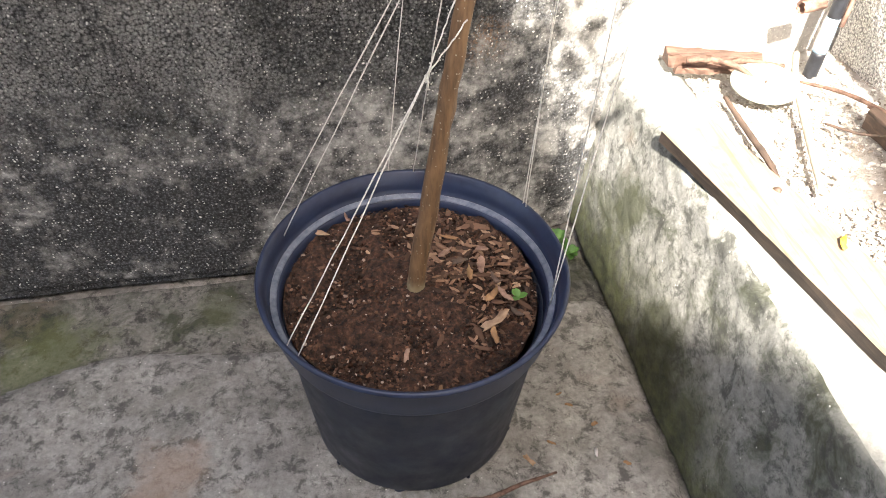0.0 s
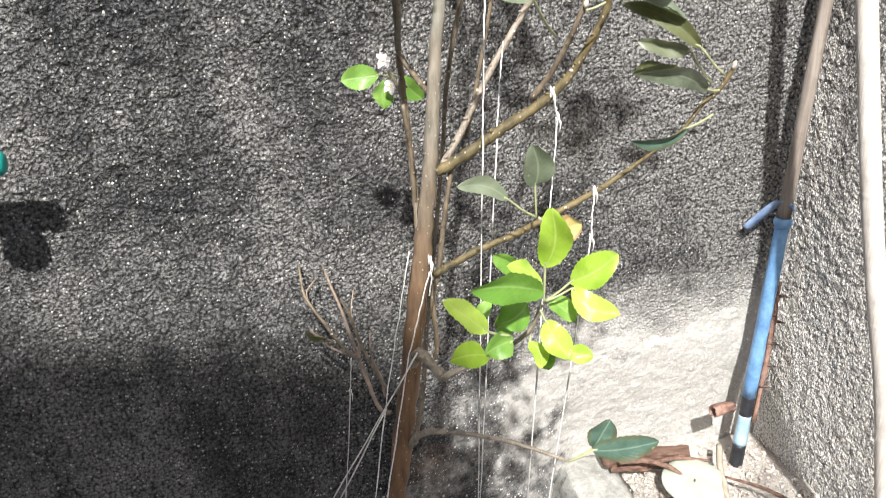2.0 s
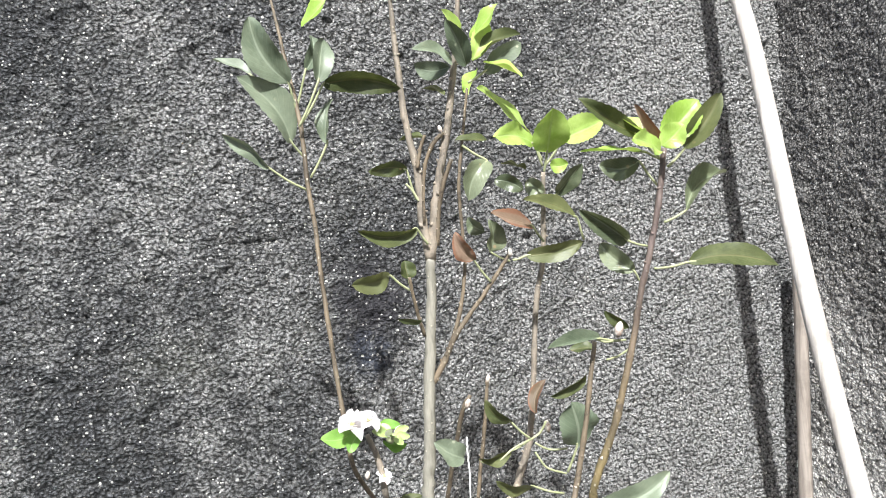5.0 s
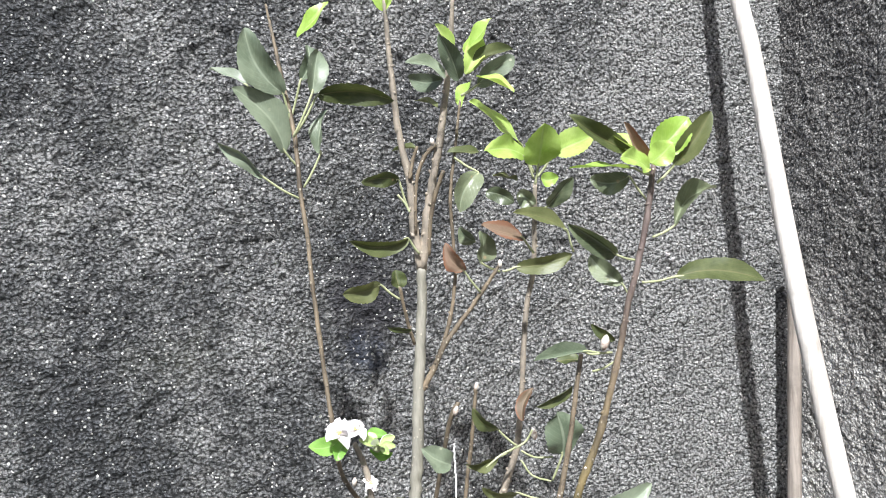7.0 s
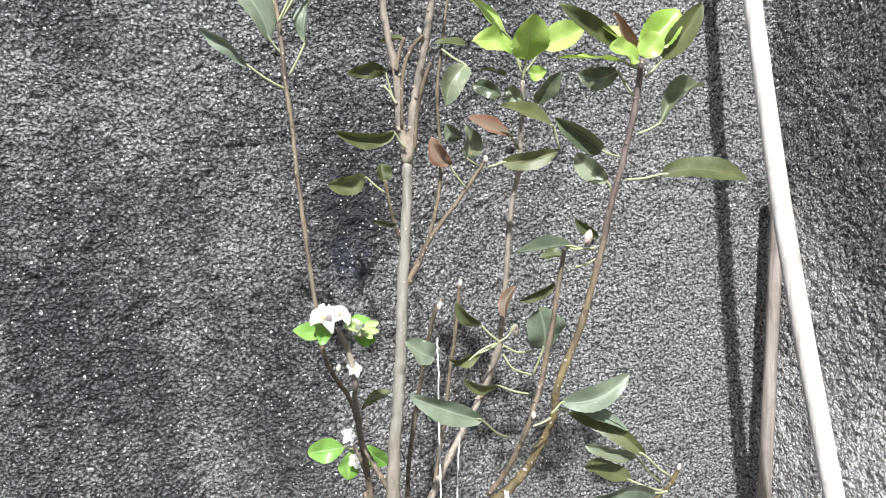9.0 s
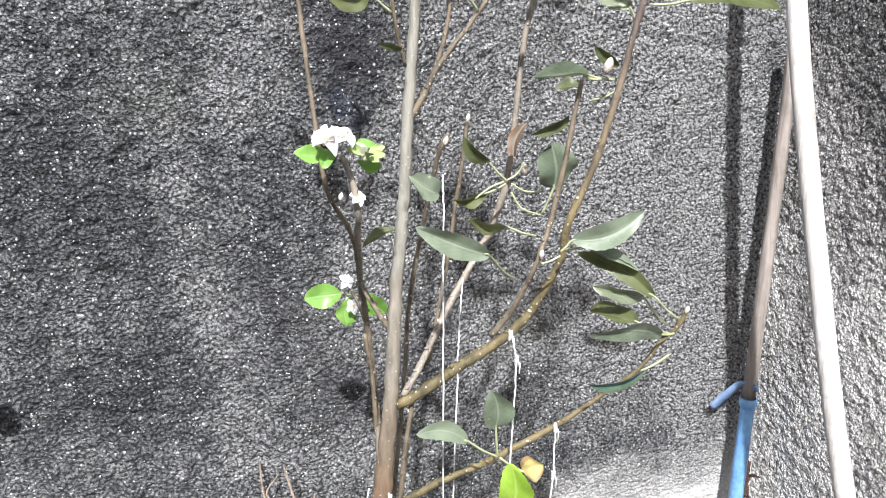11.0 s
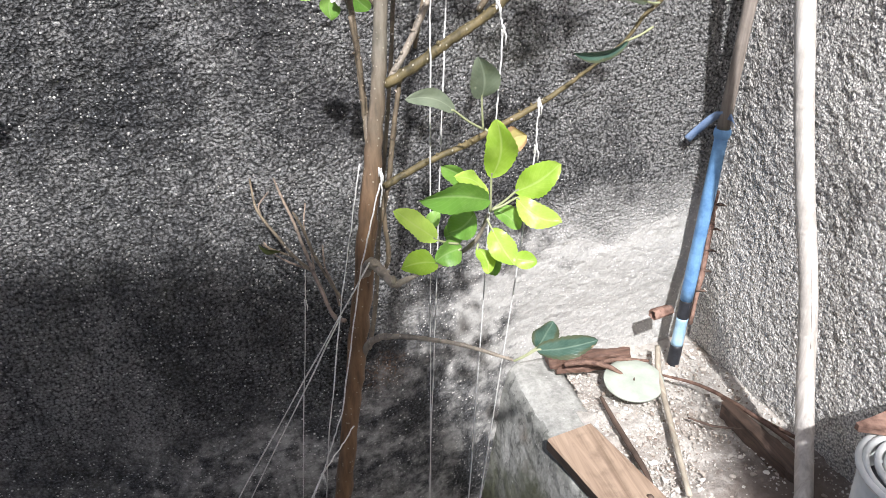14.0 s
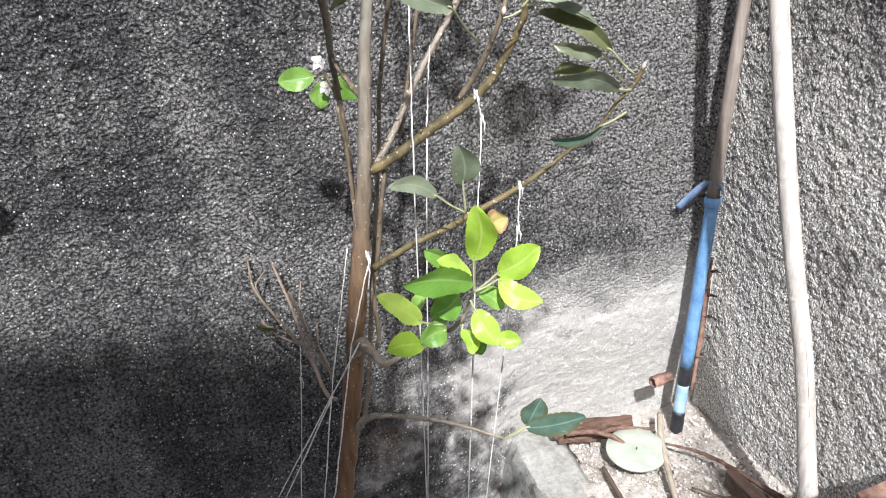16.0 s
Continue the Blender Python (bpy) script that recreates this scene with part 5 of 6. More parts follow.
leaf('fresh', (0.103, 0.785, 0.979), (0.124, 0.790, 0.954), 0.0205, node=(0.091, 0.765, 0.985), tilt=20)
# bright young leaf cluster
leaf('young', (0.170, 0.545, 0.869), (0.167, 0.525, 0.921), 0.0246, node=(0.171, 0.549, 0.836), tilt=12, fold=0.2, curl=0.2)
leaf('young', (0.187, 0.535, 0.858), (0.214, 0.515, 0.887), 0.0240, node=(0.169, 0.539, 0.843), tilt=15, fold=0.2, curl=0.2)
leaf('young', (0.186, 0.530, 0.855), (0.213, 0.500, 0.844), 0.0185, node=(0.167, 0.534, 0.845), tilt=20, fold=0.2, curl=0.2)
leaf('fresh', (0.167, 0.540, 0.851), (0.106, 0.510, 0.868), 0.0235, tilt=20)
leaf('fresh', (0.159, 0.555, 0.859), (0.131, 0.555, 0.878), 0.0169, tilt=25)
leaf('young', (0.167, 0.545, 0.854), (0.139, 0.535, 0.878), 0.0111, tilt=35, fold=0.2, curl=0.2)
leaf('young', (0.122, 0.540, 0.822), (0.086, 0.520, 0.863), 0.0182, node=(0.142, 0.544, 0.813), tilt=20, fold=0.2, curl=0.2)
leaf('young', (0.123, 0.540, 0.800), (0.089, 0.520, 0.813), 0.0196, node=(0.144, 0.544, 0.808), tilt=15, fold=0.2, curl=0.2)
leaf('fresh', (0.145, 0.545, 0.808), (0.120, 0.535, 0.805), 0.0210, tilt=20)
leaf('fresh', (0.161, 0.560, 0.831), (0.137, 0.560, 0.816), 0.0234, tilt=25)
leaf('fresh', (0.157, 0.570, 0.811), (0.139, 0.580, 0.801), 0.0181, tilt=30)
leaf('fresh', (0.130, 0.560, 0.838), (0.119, 0.560, 0.824), 0.0106, tilt=30)
leaf('young', (0.166, 0.530, 0.830), (0.175, 0.500, 0.812), 0.0195, node=(0.163, 0.534, 0.838), tilt=20, fold=0.2, curl=0.2)
leaf('young', (0.184, 0.530, 0.800), (0.203, 0.520, 0.798), 0.0135, tilt=25, fold=0.2, curl=0.2)
leaf('fresh', (0.173, 0.545, 0.839), (0.193, 0.535, 0.824), 0.0163, tilt=25)
leaf('fresh', (0.173, 0.550, 0.801), (0.173, 0.540, 0.778), 0.0168, tilt=20)
leaf('young', (0.157, 0.540, 0.809), (0.161, 0.520, 0.795), 0.0134, node=(0.159, 0.544, 0.810), tilt=25, fold=0.2, curl=0.2)
# last leaves of the lowest branch
leaf('dusky', (0.213, 0.535, 0.696), (0.264, 0.515, 0.710), 0.0213, node=(0.193, 0.539, 0.685), tilt=8, fold=0.12, curl=0.1)
leaf('dusky', (0.216, 0.540, 0.695), (0.231, 0.540, 0.720), 0.0246, node=(0.195, 0.544, 0.681), tilt=8, fold=0.15, curl=0.1)
leaf('olive', (0.010, 0.870, 0.655), (-0.017, 0.870, 0.665), 0.0117, tilt=40)
# blossoms and buds
blossom((0.053, 0.578, 1.153), 0.0215, 1.0)
blossom((0.064, 0.574, 1.156), 0.0190, 0.9)
budding((0.080, 0.575, 1.142), 0.0260)
blossom((0.075, 0.595, 1.110), 0.0121)
blossom((0.083, 0.770, 0.997), 0.0150)
blossom((0.089, 0.765, 0.973), 0.0140)
bud((0.264, 0.592, 1.197), 0.0118)
bud((0.196, 0.637, 1.262), 0.0065)
bud((0.157, 0.660, 1.140), 0.0078)
bud((0.178, 0.668, 1.157), 0.0069)
bud((0.217, 0.600, 1.056), 0.0071)
bud((0.330, 0.573, 1.008), 0.0066)
bud((0.142, 0.620, 1.361), 0.0062)
bud((0.064, 0.600, 1.111), 0.0065)
bud((0.223, 0.655, 1.114), 0.0100)
# strings between the branches and the rim of the pot
string([(0.080, 0.625, 0.761), (-0.154, 0.729, 0.280)])
string([(0.051, 0.640, 0.697), (-0.148, 0.714, 0.260)])
string([(0.051, 0.612, 0.581), (0.013, 0.600, 0.536), (-0.148, 0.543, 0.256)], knots=(1,))
string([(0.013, 0.600, 0.536), (-0.136, 0.528, 0.256)])
string([(0.032, 0.800, 0.663), (0.028, 0.800, 0.620), (-0.010, 0.818, 0.246)], knots=(1,))
string([(0.078, 0.630, 0.858), (0.052, 0.630, 0.724), (0.026, 0.630, 0.558), (0.023, 0.815, 0.251)])
string([(0.095, 0.630, 0.837), (0.072, 0.620, 0.764), (0.040, 0.610, 0.602), (0.013, 0.600, 0.536)])
string([(0.154, 0.660, 1.113), (0.148, 0.635, 1.086), (0.141, 0.620, 0.949), (0.152, 0.712, 0.256)])
string([(0.171, 0.665, 1.023), (0.164, 0.655, 0.972), (0.157, 0.635, 0.945), (0.149, 0.718, 0.256)])
string([(0.193, 0.603, 0.993), (0.197, 0.600, 0.972), (0.189, 0.590, 0.900), (0.154, 0.584, 0.256)], knots=(0, 1))
string([(0.230, 0.597, 0.910), (0.226, 0.590, 0.871), (0.146, 0.566, 0.256)], knots=(0, 1))
string([(0.094, 0.620, 0.854), (0.094, 0.615, 0.838), (0.092, 0.620, 0.819)], knots=(0,))

# ---- things on the raised bed ----
board = thing("board", (0.42, 0.6, 0.302), "pale weathered wooden board lying along the kerb", "board")
bm = bmesh.new()
plank(bm, [(0.362, 0.812), (0.442, 0.826), (0.573, 0.20), (0.481, 0.19)], 0.2835, 0.303, 0.0005, 24)
# Sides and underside get the dark copy: their shade is in the colour.
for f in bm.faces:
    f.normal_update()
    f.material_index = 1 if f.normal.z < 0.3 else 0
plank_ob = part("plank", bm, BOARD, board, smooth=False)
plank_ob.data.materials.append(SHADEWOOD)
bm = bmesh.new()
lump(bm, (0.452, 0.665, 0.3025), 0.006, (1, 1.4, 0.25), 0.1)
part("knot", bm, DARKWOOD, board, "small dark knot in the wood")


def rod(name, mat, rows, label, category, sides=10, knob=0.1, group=""):
    ob = thing(name, rows[0][:3], label, category, group)
    path = spline(rows, 8)
    bm = bmesh.new()
    tube(bm, path[:, :3].tolist(), path[:, 3].tolist(), sides, True, knob)
    part("shaft", bm, mat, ob)
    return ob


block = thing("wood_block", (0.51, 0.975, 0.30), "reddish brown piece of broken wood against the wall", "wood")
bm = bmesh.new()
plank(bm, [(0.434, 0.974), (0.437, 1.000), (0.588, 0.985), (0.582, 0.964)], 0.298, 0.320, 0.0032, 14)
for v in bm.verts:
    v.co.z = 0.298 + (v.co.z - 0.298) * (1.0 - 4.6 * max(0.0, v.co.x - 0.436))
part("plank", bm, REDWOOD, block, smooth=False)
bm = bmesh.new()
plank(bm, [(0.446, 0.968), (0.448, 0.980), (0.545, 0.962), (0.538, 0.956)], 0.288, 0.299, 0.002, 10)
part("splinter", bm, REDWOOD, block, smooth=False)
rod("root", ROOT, [(0.452, 0.955, 0.318, 0.004), (0.49, 0.945, 0.322, 0.0045), (0.522, 0.93, 0.316, 0.004), (0.545, 0.912, 0.304, 0.0025)], "bent reddish root lying on the rubble", "root", 8, 0.3)
rod("root", ROOT, [(0.50, 0.942, 0.316, 0.0035), (0.545, 0.946, 0.315, 0.0035), (0.60, 0.935, 0.308, 0.0025)], "forked reddish root lying on the rubble", "root", 8, 0.3)
rod("stick", STICK, [(0.632, 0.962, 0.312, 0.0052), (0.60, 0.90, 0.306, 0.0050), (0.555, 0.78, 0.300, 0.0047), (0.508, 0.655, 0.300, 0.0042)], "pale dry cane lying across the rubble", "stick", 8, 0.12, "sticks on the bed")
rod("stick", DARKWOOD, [(0.487, 0.885, 0.296, 0.003), (0.480, 0.82, 0.298, 0.0045), (0.474, 0.73, 0.300, 0.0045), (0.470, 0.69, 0.298, 0.003)], "brown stick lying beside the kerb", "stick", 7, 0.2, "sticks on the bed")
rod("twig", ROOT, [(0.605, 0.902, 0.302, 0.002), (0.645, 0.850, 0.310, 0.003), (0.672, 0.785, 0.314, 0.0034), (0.693, 0.705, 0.316, 0.0036), (0.705, 0.655, 0.314, 0.0034)], "long reddish twig lying at the foot of the wall", "twig", 7, 0.2, "twigs on the bed")
rod("twig", ROOT, [(0.660, 0.812, 0.310, 0.002), (0.684, 0.752, 0.314, 0.0032), (0.712, 0.690, 0.316, 0.0028)], "thin reddish twig lying at the foot of the wall", "twig", 7, 0.25, "twigs on the bed")
rod("twig", DARKWOOD, [(0.595, 0.800, 0.296, 0.0015), (0.62, 0.765, 0.302, 0.002), (0.66, 0.742, 0.306, 0.0015)], "short thin dark twig on the rubble", "twig", 6, 0.2, "twigs on the bed")

slat = thing("wooden_plank", (0.68, 0.72, 0.31), "dark brown wooden plank half buried in the rubble", "plank")
bm = bmesh.new()
plank(bm, [(0.651, 0.798), (0.668, 0.805), (0.690, 0.645), (0.660, 0.634)], 0.286, 0.314, 0.0016, 14)
part("plank", bm, DARKWOOD, slat, smooth=False)

lid = thing("round_lid", (0.552, 0.895, 0.302), "pale greenish round lid lying on the rubble", "lid")
bm = bmesh.new()
turned(bm, [(0.0, 0.003), (0.046, 0.002), (0.049, 0.004), (0.0495, 0.0065), (0.048, 0.008), (0.030, 0.0075), (0.006, 0.0085), (0.0, 0.008)], (0.552, 0.898, 0.300), 48, Euler((radians(5), radians(-3), 0)).to_matrix().to_4x4())
part("disc", bm, DISC, lid)
bm = bmesh.new()
lump(bm, (0.552, 0.897, 0.3085), 0.004, (1.4, 0.6, 0.4), 0.2)
part("dent", bm, DARKWOOD, lid)

# tool with a blue-wrapped handle, standing in the corner
tool = thing("garden_tool", (0.660, 0.952, 0.29), "old wooden handle wrapped in blue tape, leaning in the corner", "tool")
FOOT, HEAD = Vector((0.662, 0.955, 0.262)), Vector((0.713, 0.962, 1.22))
LEVELS = [("tip", 0.0, 0.056, BLACK, 0.0106), ("band", 0.056, 0.114, PALEBLUE, 0.0104), ("band", 0.114, 0.151, BLACK, 0.0105), ("sleeve", 0.151, 0.463, BLUE, 0.0110), ("handle", 0.463, 1.0, HANDLE, 0.0100)]
for name, lo, hi, mat, r in LEVELS:
    bm = bmesh.new()
    ks = np.linspace(lo, hi, 12)
    tube(bm, [FOOT.lerp(HEAD, float(k)) for k in ks], [r * (1 - 0.12 * float(k)) * (1 + 0.03 * math.sin(40 * k)) for k in ks], 14, True, 0.04)
    part(name, bm, mat, tool)
bm = bmesh.new()
ring_at = FOOT.lerp(HEAD, 0.46)
tube(bm, [ring_at + Vector((0, 0, d)) for d in (-0.008, -0.003, 0.003, 0.007)], [0.0118, 0.0134, 0.0130, 0.0112], 14, False, 0.12)
part("collar", bm, BLUE, tool, "frayed blue tape end")
bm = bmesh.new()
path = spline([(0.697, 0.946, 0.716), (0.689, 0.946, 0.729), (0.678, 0.958, 0.732), (0.671, 0.968, 0.724), (0.658, 0.976, 0.707), (0.642, 0.982, 0.688)], 5)
rows = []
for k, p in enumerate(path):
    w = Vector((0.0042, -0.001, -0.0046)) if k > 8 else Vector((0.001, -0.003, -0.0058))
    p = Vector(p)
    rows.append([bm.verts.new(p - w), bm.verts.new(p + w), bm.verts.new(p + w + Vector((0, 0.0012, 0))), bm.verts.new(p - w + Vector((0, 0.0012, 0)))])
for a, b in zip(rows, rows[1:]):
    for j in range(4):
        bm.faces.new((a[j], a[(j + 1) % 4], b[(j + 1) % 4], b[j]))
bm.faces.new(rows[-1])
part("tape_end", bm, GREYBLUE, tool, "loose end of faded blue tape")
for k, (lo, hi) in enumerate(((0.10, 0.30), (0.30, 0.36))):
    bm = bmesh.new()
    pts = [FOOT.lerp(HEAD, s) + Vector((0.012 + 0.004 * math.sin(9 * s), -0.004, 0)) for s in np.linspace(lo, hi, 9)]
    tube(bm, pts, [0.003 + 0.002 * random.random() for _ in pts], 6, True, 0.5)
    part("rust_strip", bm, RUST, tool, "peeling rust-brown strip")
for s in (0.17, 0.21, 0.25, 0.29, 0.335):
    bm = bmesh.new()
    p = FOOT.lerp(HEAD, s) + Vector((0.012, -0.004, 0))
    tube(bm, [p, p + Vector((0.010, -0.006, 0.001)), p + Vector((0.018, -0.006, -0.003))], [0.003, 0.0022, 0.0008], 6, True, 0.3)
    part("tine", bm, DARKWOOD, tool)


def curled(name, at, radius, length, mat, label, way):
    """A curled sheet: an open roll with thickness."""
    ob = thing(name, at, label, "bark")
    bm, rows = bmesh.new(), []
    q = Vector(way).to_track_quat("X", "Z").to_matrix()
    for k in range(22):
        a = 0.3 + k / 21 * 6.6
        r = radius * (0.75 + 0.04 * k / 3)
        line = []
        for s, rr in ((0, r), (1, r * 0.92), (1, r * 0.92 - 0.0015), (0, r - 0.0015)):
            line.append(bm.verts.new(Vector(at) + q @ Vector((length * (s - 0.5) + random.uniform(-0.002, 0.002), rr * math.cos(a), rr * math.sin(a)))))
        rows.append(line)
    for a, b in zip(rows, rows[1:]):
        for j in range(4):
            bm.faces.new((a[j], a[(j + 1) % 4], b[(j + 1) % 4], b[j]))
    bmesh.ops.recalc_face_normals(bm, faces=bm.faces)
    part("sheet", bm, mat, ob)
    return ob


curled("curled_bark", (0.618, 0.945, 0.398), 0.0105, 0.036, RUST, "curled rust-brown bark stuck behind the tool handle", (1, 0.12, 0.05))

# bleached pole leaning on the wall
pole = thing("pole", (0.632, 0.577, 0.29), "long bleached bamboo pole leaning against the wall", "pole")
rows = [(0.6235, 0.5593, 0.272, 0.0122), (0.655, 0.624, 0.36, 0.0122), (0.674, 0.672, 0.44, 0.0121), (0.668, 0.700, 0.57, 0.0120), (0.652, 0.735, 0.72, 0.0119), (0.639, 0.767, 0.87, 0.0118), (0.624, 0.833, 1.17, 0.0118), (0.616, 0.890, 1.47, 0.0108), (0.611, 0.920, 1.62, 0.0106), (0.606, 0.965, 2.05, 0.0100)]
path = spline(rows, 10)
bm = bmesh.new()
tube(bm, path[:, :3].tolist(), path[:, 3].tolist(), 18, True, 0.03)
part("shaft", bm, BAMBOO, pole)
for k in (5, 15, 26, 36, 47):
    bm = bmesh.new()
    a, b = Vector(path[k, :3]), Vector(path[k + 1, :3])
    d = (b - a).normalized()
    r = path[k, 3]
    tube(bm, [a - d * 0.004, a - d * 0.0015, a + d * 0.0015, a + d * 0.004], [r * 1.0, r * 1.035, r * 1.03, r * 1.0], 18, False)
    part("joint", bm, BAMBOO, pole)
for k in (12, 25):
    bm = bmesh.new()
    p = [Vector(path[j, :3]) + Vector((-0.33, -0.944, 0)) * path[j, 3] for j in range(k, k + 9)]
    tube(bm, p, [0.00035] * len(p), 5)
    part("crack", bm, HANDLE, pole, "dark crack along the pole")

# bucket of white hose by the side wall
BUCKET_AT = Vector((0.652, 0.452, 0.298))
bucket = thing("bucket", BUCKET_AT, "whitish plastic bucket holding a white coiled hose", "bucket")
bm = bmesh.new()
turned(bm, [(0.0, 0.0), (0.062, 0.0), (0.065, 0.004), (0.072, 0.185), (0.069, 0.186), (0.062, 0.010), (0.0, 0.010)], BUCKET_AT, 48)
part("body", bm, BUCKET, bucket)
for r, z, dx in ((0.0740, 0.190, 0.0), (0.0655, 0.192, 0.0015), (0.0570, 0.190, 0.003), (0.0485, 0.186, 0.0045), (0.0400, 0.181, 0.006)):
    bm = bmesh.new()
    ring = [(r + 0.0040 * math.cos(a), z + 0.0040 * math.sin(a)) for a in np.linspace(0, 2 * math.pi, 11)]
    turned(bm, ring, BUCKET_AT + Vector((dx, dx, 0)), 48, Euler((radians(random.uniform(-1, 1)), radians(random.uniform(-1, 1)), 0)).to_matrix().to_4x4())
    part("ring", bm, BUCKET, bucket, "white coil of hose")
# Black disc under the coil paints the bucket's inside as shaded.
bm = bmesh.new()
turned(bm, [(0.0, 0.150), (0.04, 0.152), (0.0665, 0.150), (0.0665, 0.146), (0.0, 0.146)], BUCKET_AT, 40)
part("contents", bm, BLACK, bucket, "black disc standing in for the shaded inside")
chip = thing("wood_piece", (0.63, 0.45, 0.55), "reddish brown piece of wood lying on the bucket", "wood")
bm = bmesh.new()
plank(bm, [(0.617, 0.529), (0.619, 0.536), (0.730, 0.553), (0.730, 0.468)], 0.4975, 0.5060, 0.001, 8)
part("plank", bm, RUST, chip, smooth=False)

# rubble stones, litter and weeds
rng = np.random.RandomState(8)
x, y = 0.455 + 0.275 * rng.rand(9000), 0.35 + 0.65 * rng.rand(9000)
bare = (np.hypot(x - 0.655, y - 0.60) < 0.15) & (rng.rand(9000) < 0.6)
x = np.where(bare, 0.46 + 0.10 * rng.rand(9000), x)
size = rng.choice([0.0006, 0.0008, 0.0011, 0.0014, 0.0018, 0.0024, 0.0040], 9000, p=[0.22, 0.22, 0.2, 0.17, 0.11, 0.06, 0.02])
scatter("gravel", np.stack([x, y, bed_height(x, y) + size * 0.5 + 0.002], -1), size, (1.2, 1.0, 0.75), 0.6, GRAVEL, "pale mortar crumbs and small stones on the bed", "gravel", 9)


def flake(name, at, size, mat, label, category, group="", bend=0.3):
    """A dry leaf or chip: a jagged curved sheet with a little thickness."""
    ob = thing(name, at, label, category, group)
    bm = bmesh.new()
    turn = Euler((random.uniform(-0.3, 0.3), random.uniform(-0.3, 0.3), random.uniform(0, 6))).to_matrix()
    rim, low = [], []
    slim, twist = random.uniform(0.42, 0.75), random.uniform(-0.5, 0.5)
    for k in range(14):
        a = 2 * math.pi * k / 14
        r = size * (0.55 + 0.45 * math.cos(a) ** 2) * random.uniform(0.62, 1.2)
        v = Vector((r * math.cos(a), slim * r * math.sin(a), (bend + twist * math.sin(a + 1) * math.cos(a)) * r * r / size + random.uniform(0, 0.1) * size))
        rim.append(bm.verts.new(Vector(at) + turn @ v))
        low.append(bm.verts.new(Vector(at) + turn @ (v - Vector((0, 0, 0.0012)))))
    top, bottom = bm.verts.new(Vector(at)), bm.verts.new(Vector(at) + turn @ Vector((0, 0, -0.0012)))
    for k in range(14):
        j = (k + 1) % 14
        bm.faces.new((rim[k], rim[j], top))
        bm.faces.new((low[j], low[k], bottom))
        bm.faces.new((rim[j], rim[k], low[k], low[j]))
    part("blade", bm, mat, ob)
    return ob


G = "litter on the soil"
flake("dry_leaf", (-0.103, 0.736, 0.2458), 0.014, TANCHIP, "pale tan dry leaf scrap on the soil", "leaf", G)
flake("dry_leaf", (0.085, 0.562, 0.2411), 0.022, TANCHIP, "pale tan torn dry leaf on the soil", "leaf", G)
flake("dry_leaf", (0.080, 0.542, 0.2381), 0.014, DRYLEAF, "orange-brown dry leaf on the soil", "leaf", G)
flake("dry_leaf", (0.090, 0.604, 0.2412), 0.018, DRYLEAF, "orange-brown dry leaf on the soil", "leaf", G)
flake("wood_chip", (-0.068, 0.759, 0.2454), 0.010, RUST, "red-brown bark chip on the soil", "chip", G)
for x, y, s in ((0.045, 0.665, 0.012), (0.062, 0.650, 0.014), (0.070, 0.628, 0.013), (0.085, 0.640, 0.012), (0.098, 0.612, 0.013), (0.104, 0.588, 0.012), (0.055, 0.690, 0.012), (0.030, 0.690, 0.010), (0.092, 0.665, 0.011), (0.112, 0.560, 0.011), (-0.02, 0.52, 0.009), (0.01, 0.47, 0.008)):
    flake("wood_chip", (x, y + 0.014, 0.2415 + 0.05 * (y - 0.627)), s, random.choice((RUST, DRYLEAF, DARKWOOD)), "small brown bark chip on the soil", "chip", G)
flake("dry_leaf", (0.133, 0.524, 0.006), 0.012, TANCHIP, "small yellow-brown leaf scrap on the floor", "leaf", "litter on the floor")
flake("paper_scrap", (0.224, 0.523, 0.005), 0.009, PETAL, "small white scrap on the floor", "scrap", "litter on the floor")
for x, y in ((0.20, 0.62), (0.235, 0.565), (0.17, 0.545), (0.26, 0.50), (0.21, 0.60)):
    flake("dry_leaf", (x, y, 0.005), 0.006, DRYLEAF, "tiny brown leaf crumb on the floor", "leaf", "litter on the floor")
flake("yellow_leaf", (0.478, 0.560, 0.3065), 0.013, YELLOW, "small yellow leaf on the board", "leaf")
rod("twig", ROOT, [(0.028, 0.485, 0.004, 0.002), (0.07, 0.480, 0.005, 0.003), (0.115, 0.492, 0.004, 0.003), (0.165, 0.502, 0.004, 0.0015)], "reddish brown twig lying on the floor", "twig", 7, 0.3)


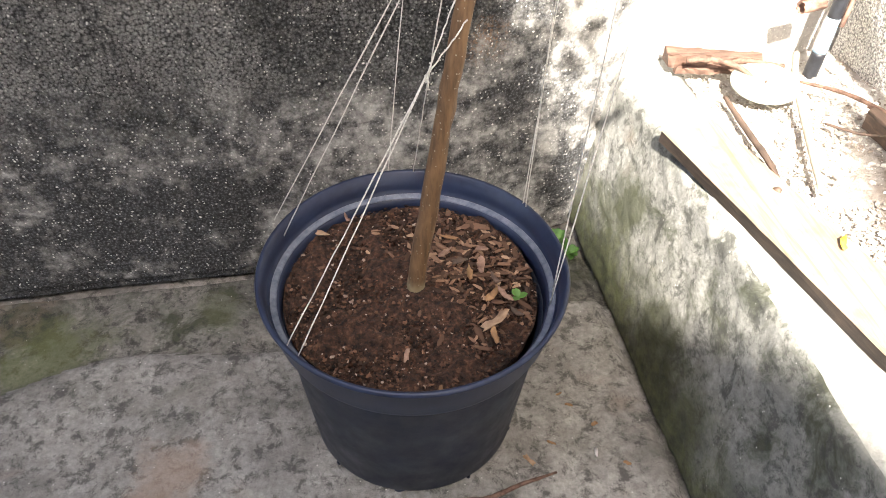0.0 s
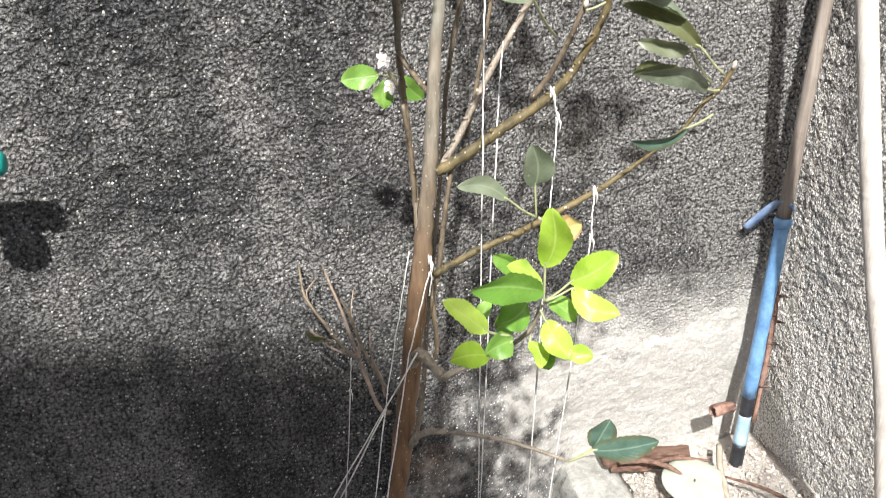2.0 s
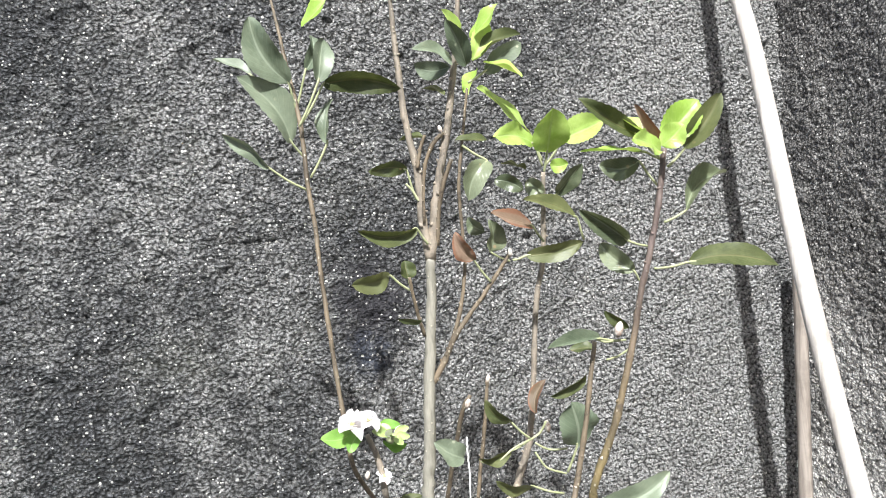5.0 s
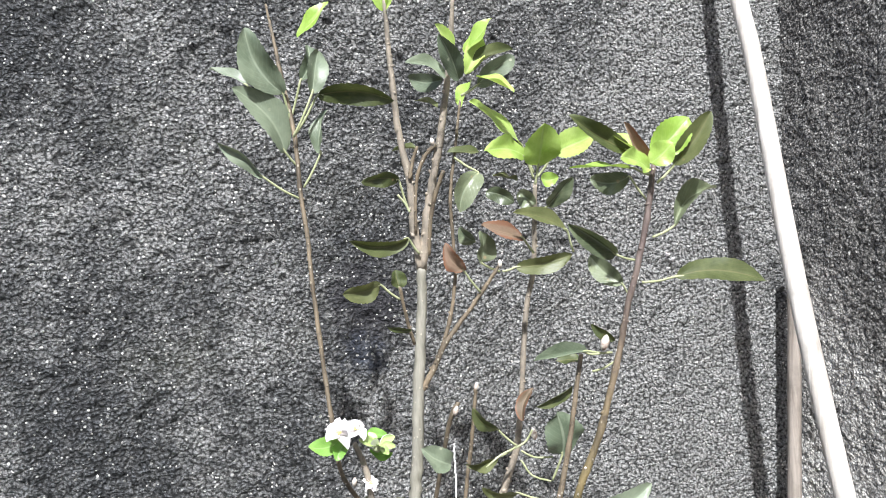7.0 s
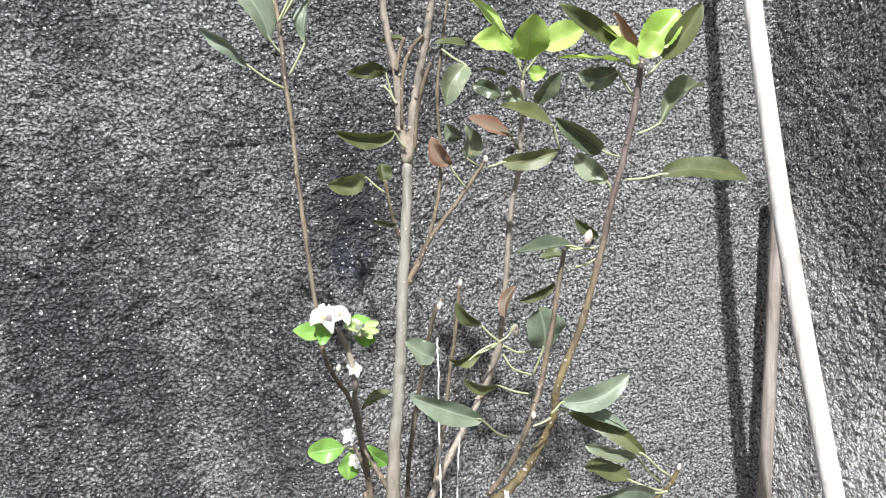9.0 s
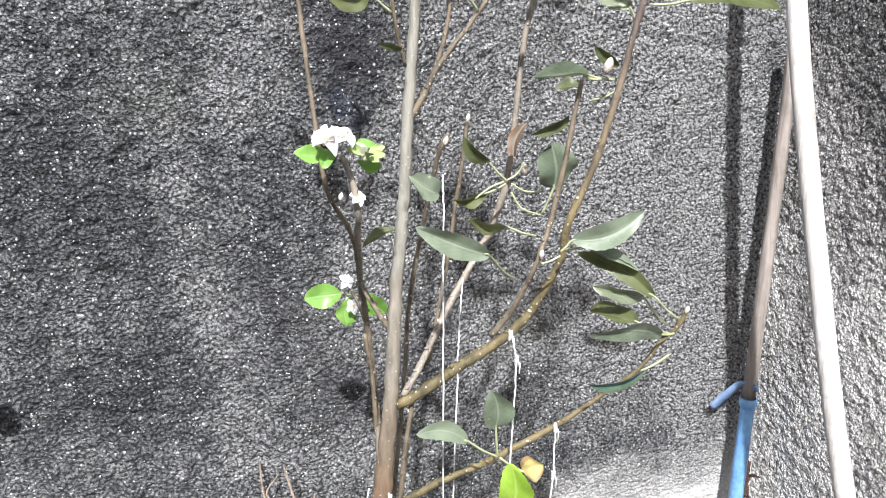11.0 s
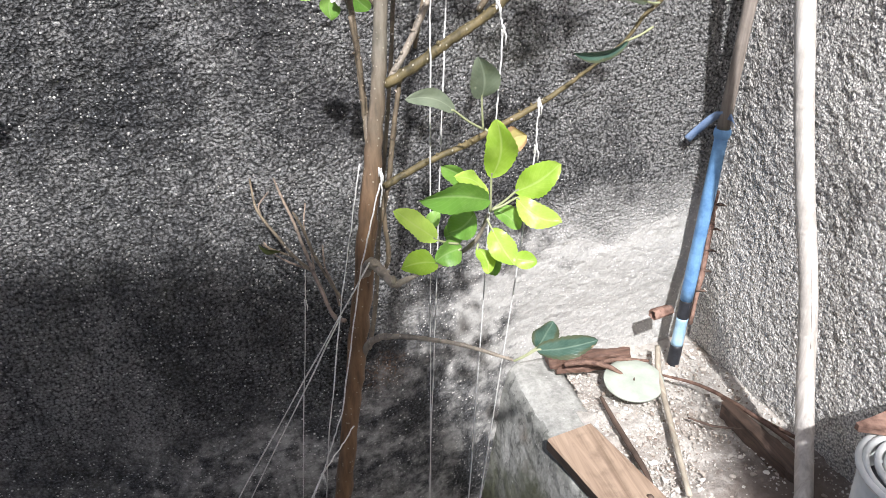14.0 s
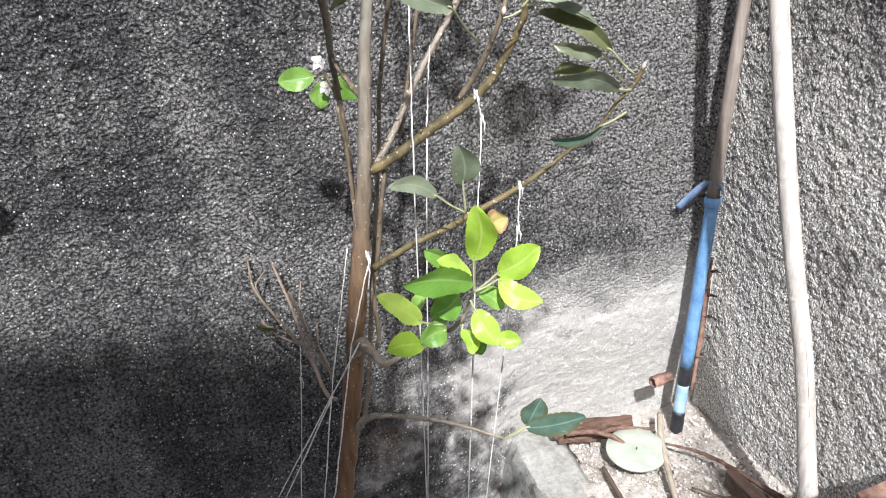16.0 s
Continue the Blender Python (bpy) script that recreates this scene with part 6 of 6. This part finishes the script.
def weed(at, leaves, size, label):
    ob = thing("weed", at, label, "weed", "weeds")
    for k in range(leaves):
        bm = bmesh.new()
        a = random.uniform(0, 6.283)
        out_way = Vector((math.cos(a), math.sin(a), random.uniform(0.5, 1.4))).normalized()
        side = out_way.cross(Vector((0, 0, 1))).normalized()
        grid = []
        for r in range(6):
            s = r / 5
            w = size * 0.28 * math.sin(math.pi * min(1, s * 0.93 + 0.05))
            c = Vector(at) + out_way * size * s + Vector((0, 0, -0.4 * size * s * s))
            grid.append([bm.verts.new(c - side * w), bm.verts.new(c - Vector((0, 0, w * 0.3))), bm.verts.new(c + side * w)])
        for p, q in zip(grid, grid[1:]):
            for c in range(2):
                bm.faces.new((p[c], p[c + 1], q[c + 1], q[c]))
        part("leaf", bm, WEED, ob)
    return ob


weed((0.285, 0.935, 0.0), 14, 0.030, "small green weed growing at the foot of the wall")
weed((0.300, 0.900, 0.0), 9, 0.022, "small green weed growing beside the kerb")
weed((0.265, 0.950, 0.0), 8, 0.024, "small green weed growing at the foot of the wall")
weed((0.118, 0.596, 0.240), 4, 0.016, "tiny green seedling in the pot")

# teal grip of a tool hanging on the wall
grip = thing("hanging_tool", (-0.45, 0.895, 0.905), "teal plastic tool grip hanging on the wall", "tool")
bm = bmesh.new()
tube(bm, [(-0.60, 0.876, 0.900), (-0.312, 0.872, 0.903), (-0.302, 0.872, 0.903), (-0.298, 0.872, 0.903)], [0.0145, 0.0145, 0.013, 0.009], 20)
part("grip", bm, TEAL, grip)
# Unseen disc, added for the round shadow below the grip.
bm = bmesh.new()
tube(bm, [(-0.345, 0.866, 0.862), (-0.345, 0.870, 0.862), (-0.345, 0.876, 0.862), (-0.345, 0.880, 0.862)], [0.022, 0.025, 0.025, 0.022], 24)
part("guard", bm, BLACK, grip, "unseen disc added to cast a round shadow")
bm = bmesh.new()
tube(bm, [(-0.50, 0.90, 0.914), (-0.50, 0.93, 0.918), (-0.50, 0.962, 0.918)], [0.003, 0.003, 0.003], 8)
part("nail", bm, RUST, grip)
for x, z in ((0.544, 1.237), (0.543, 1.218), (0.549, 1.230)):
    flake("lint", (x, 0.998, z), 0.006, PETAL, "white scrap of lint stuck to the wall", "lint", "lint on the wall")
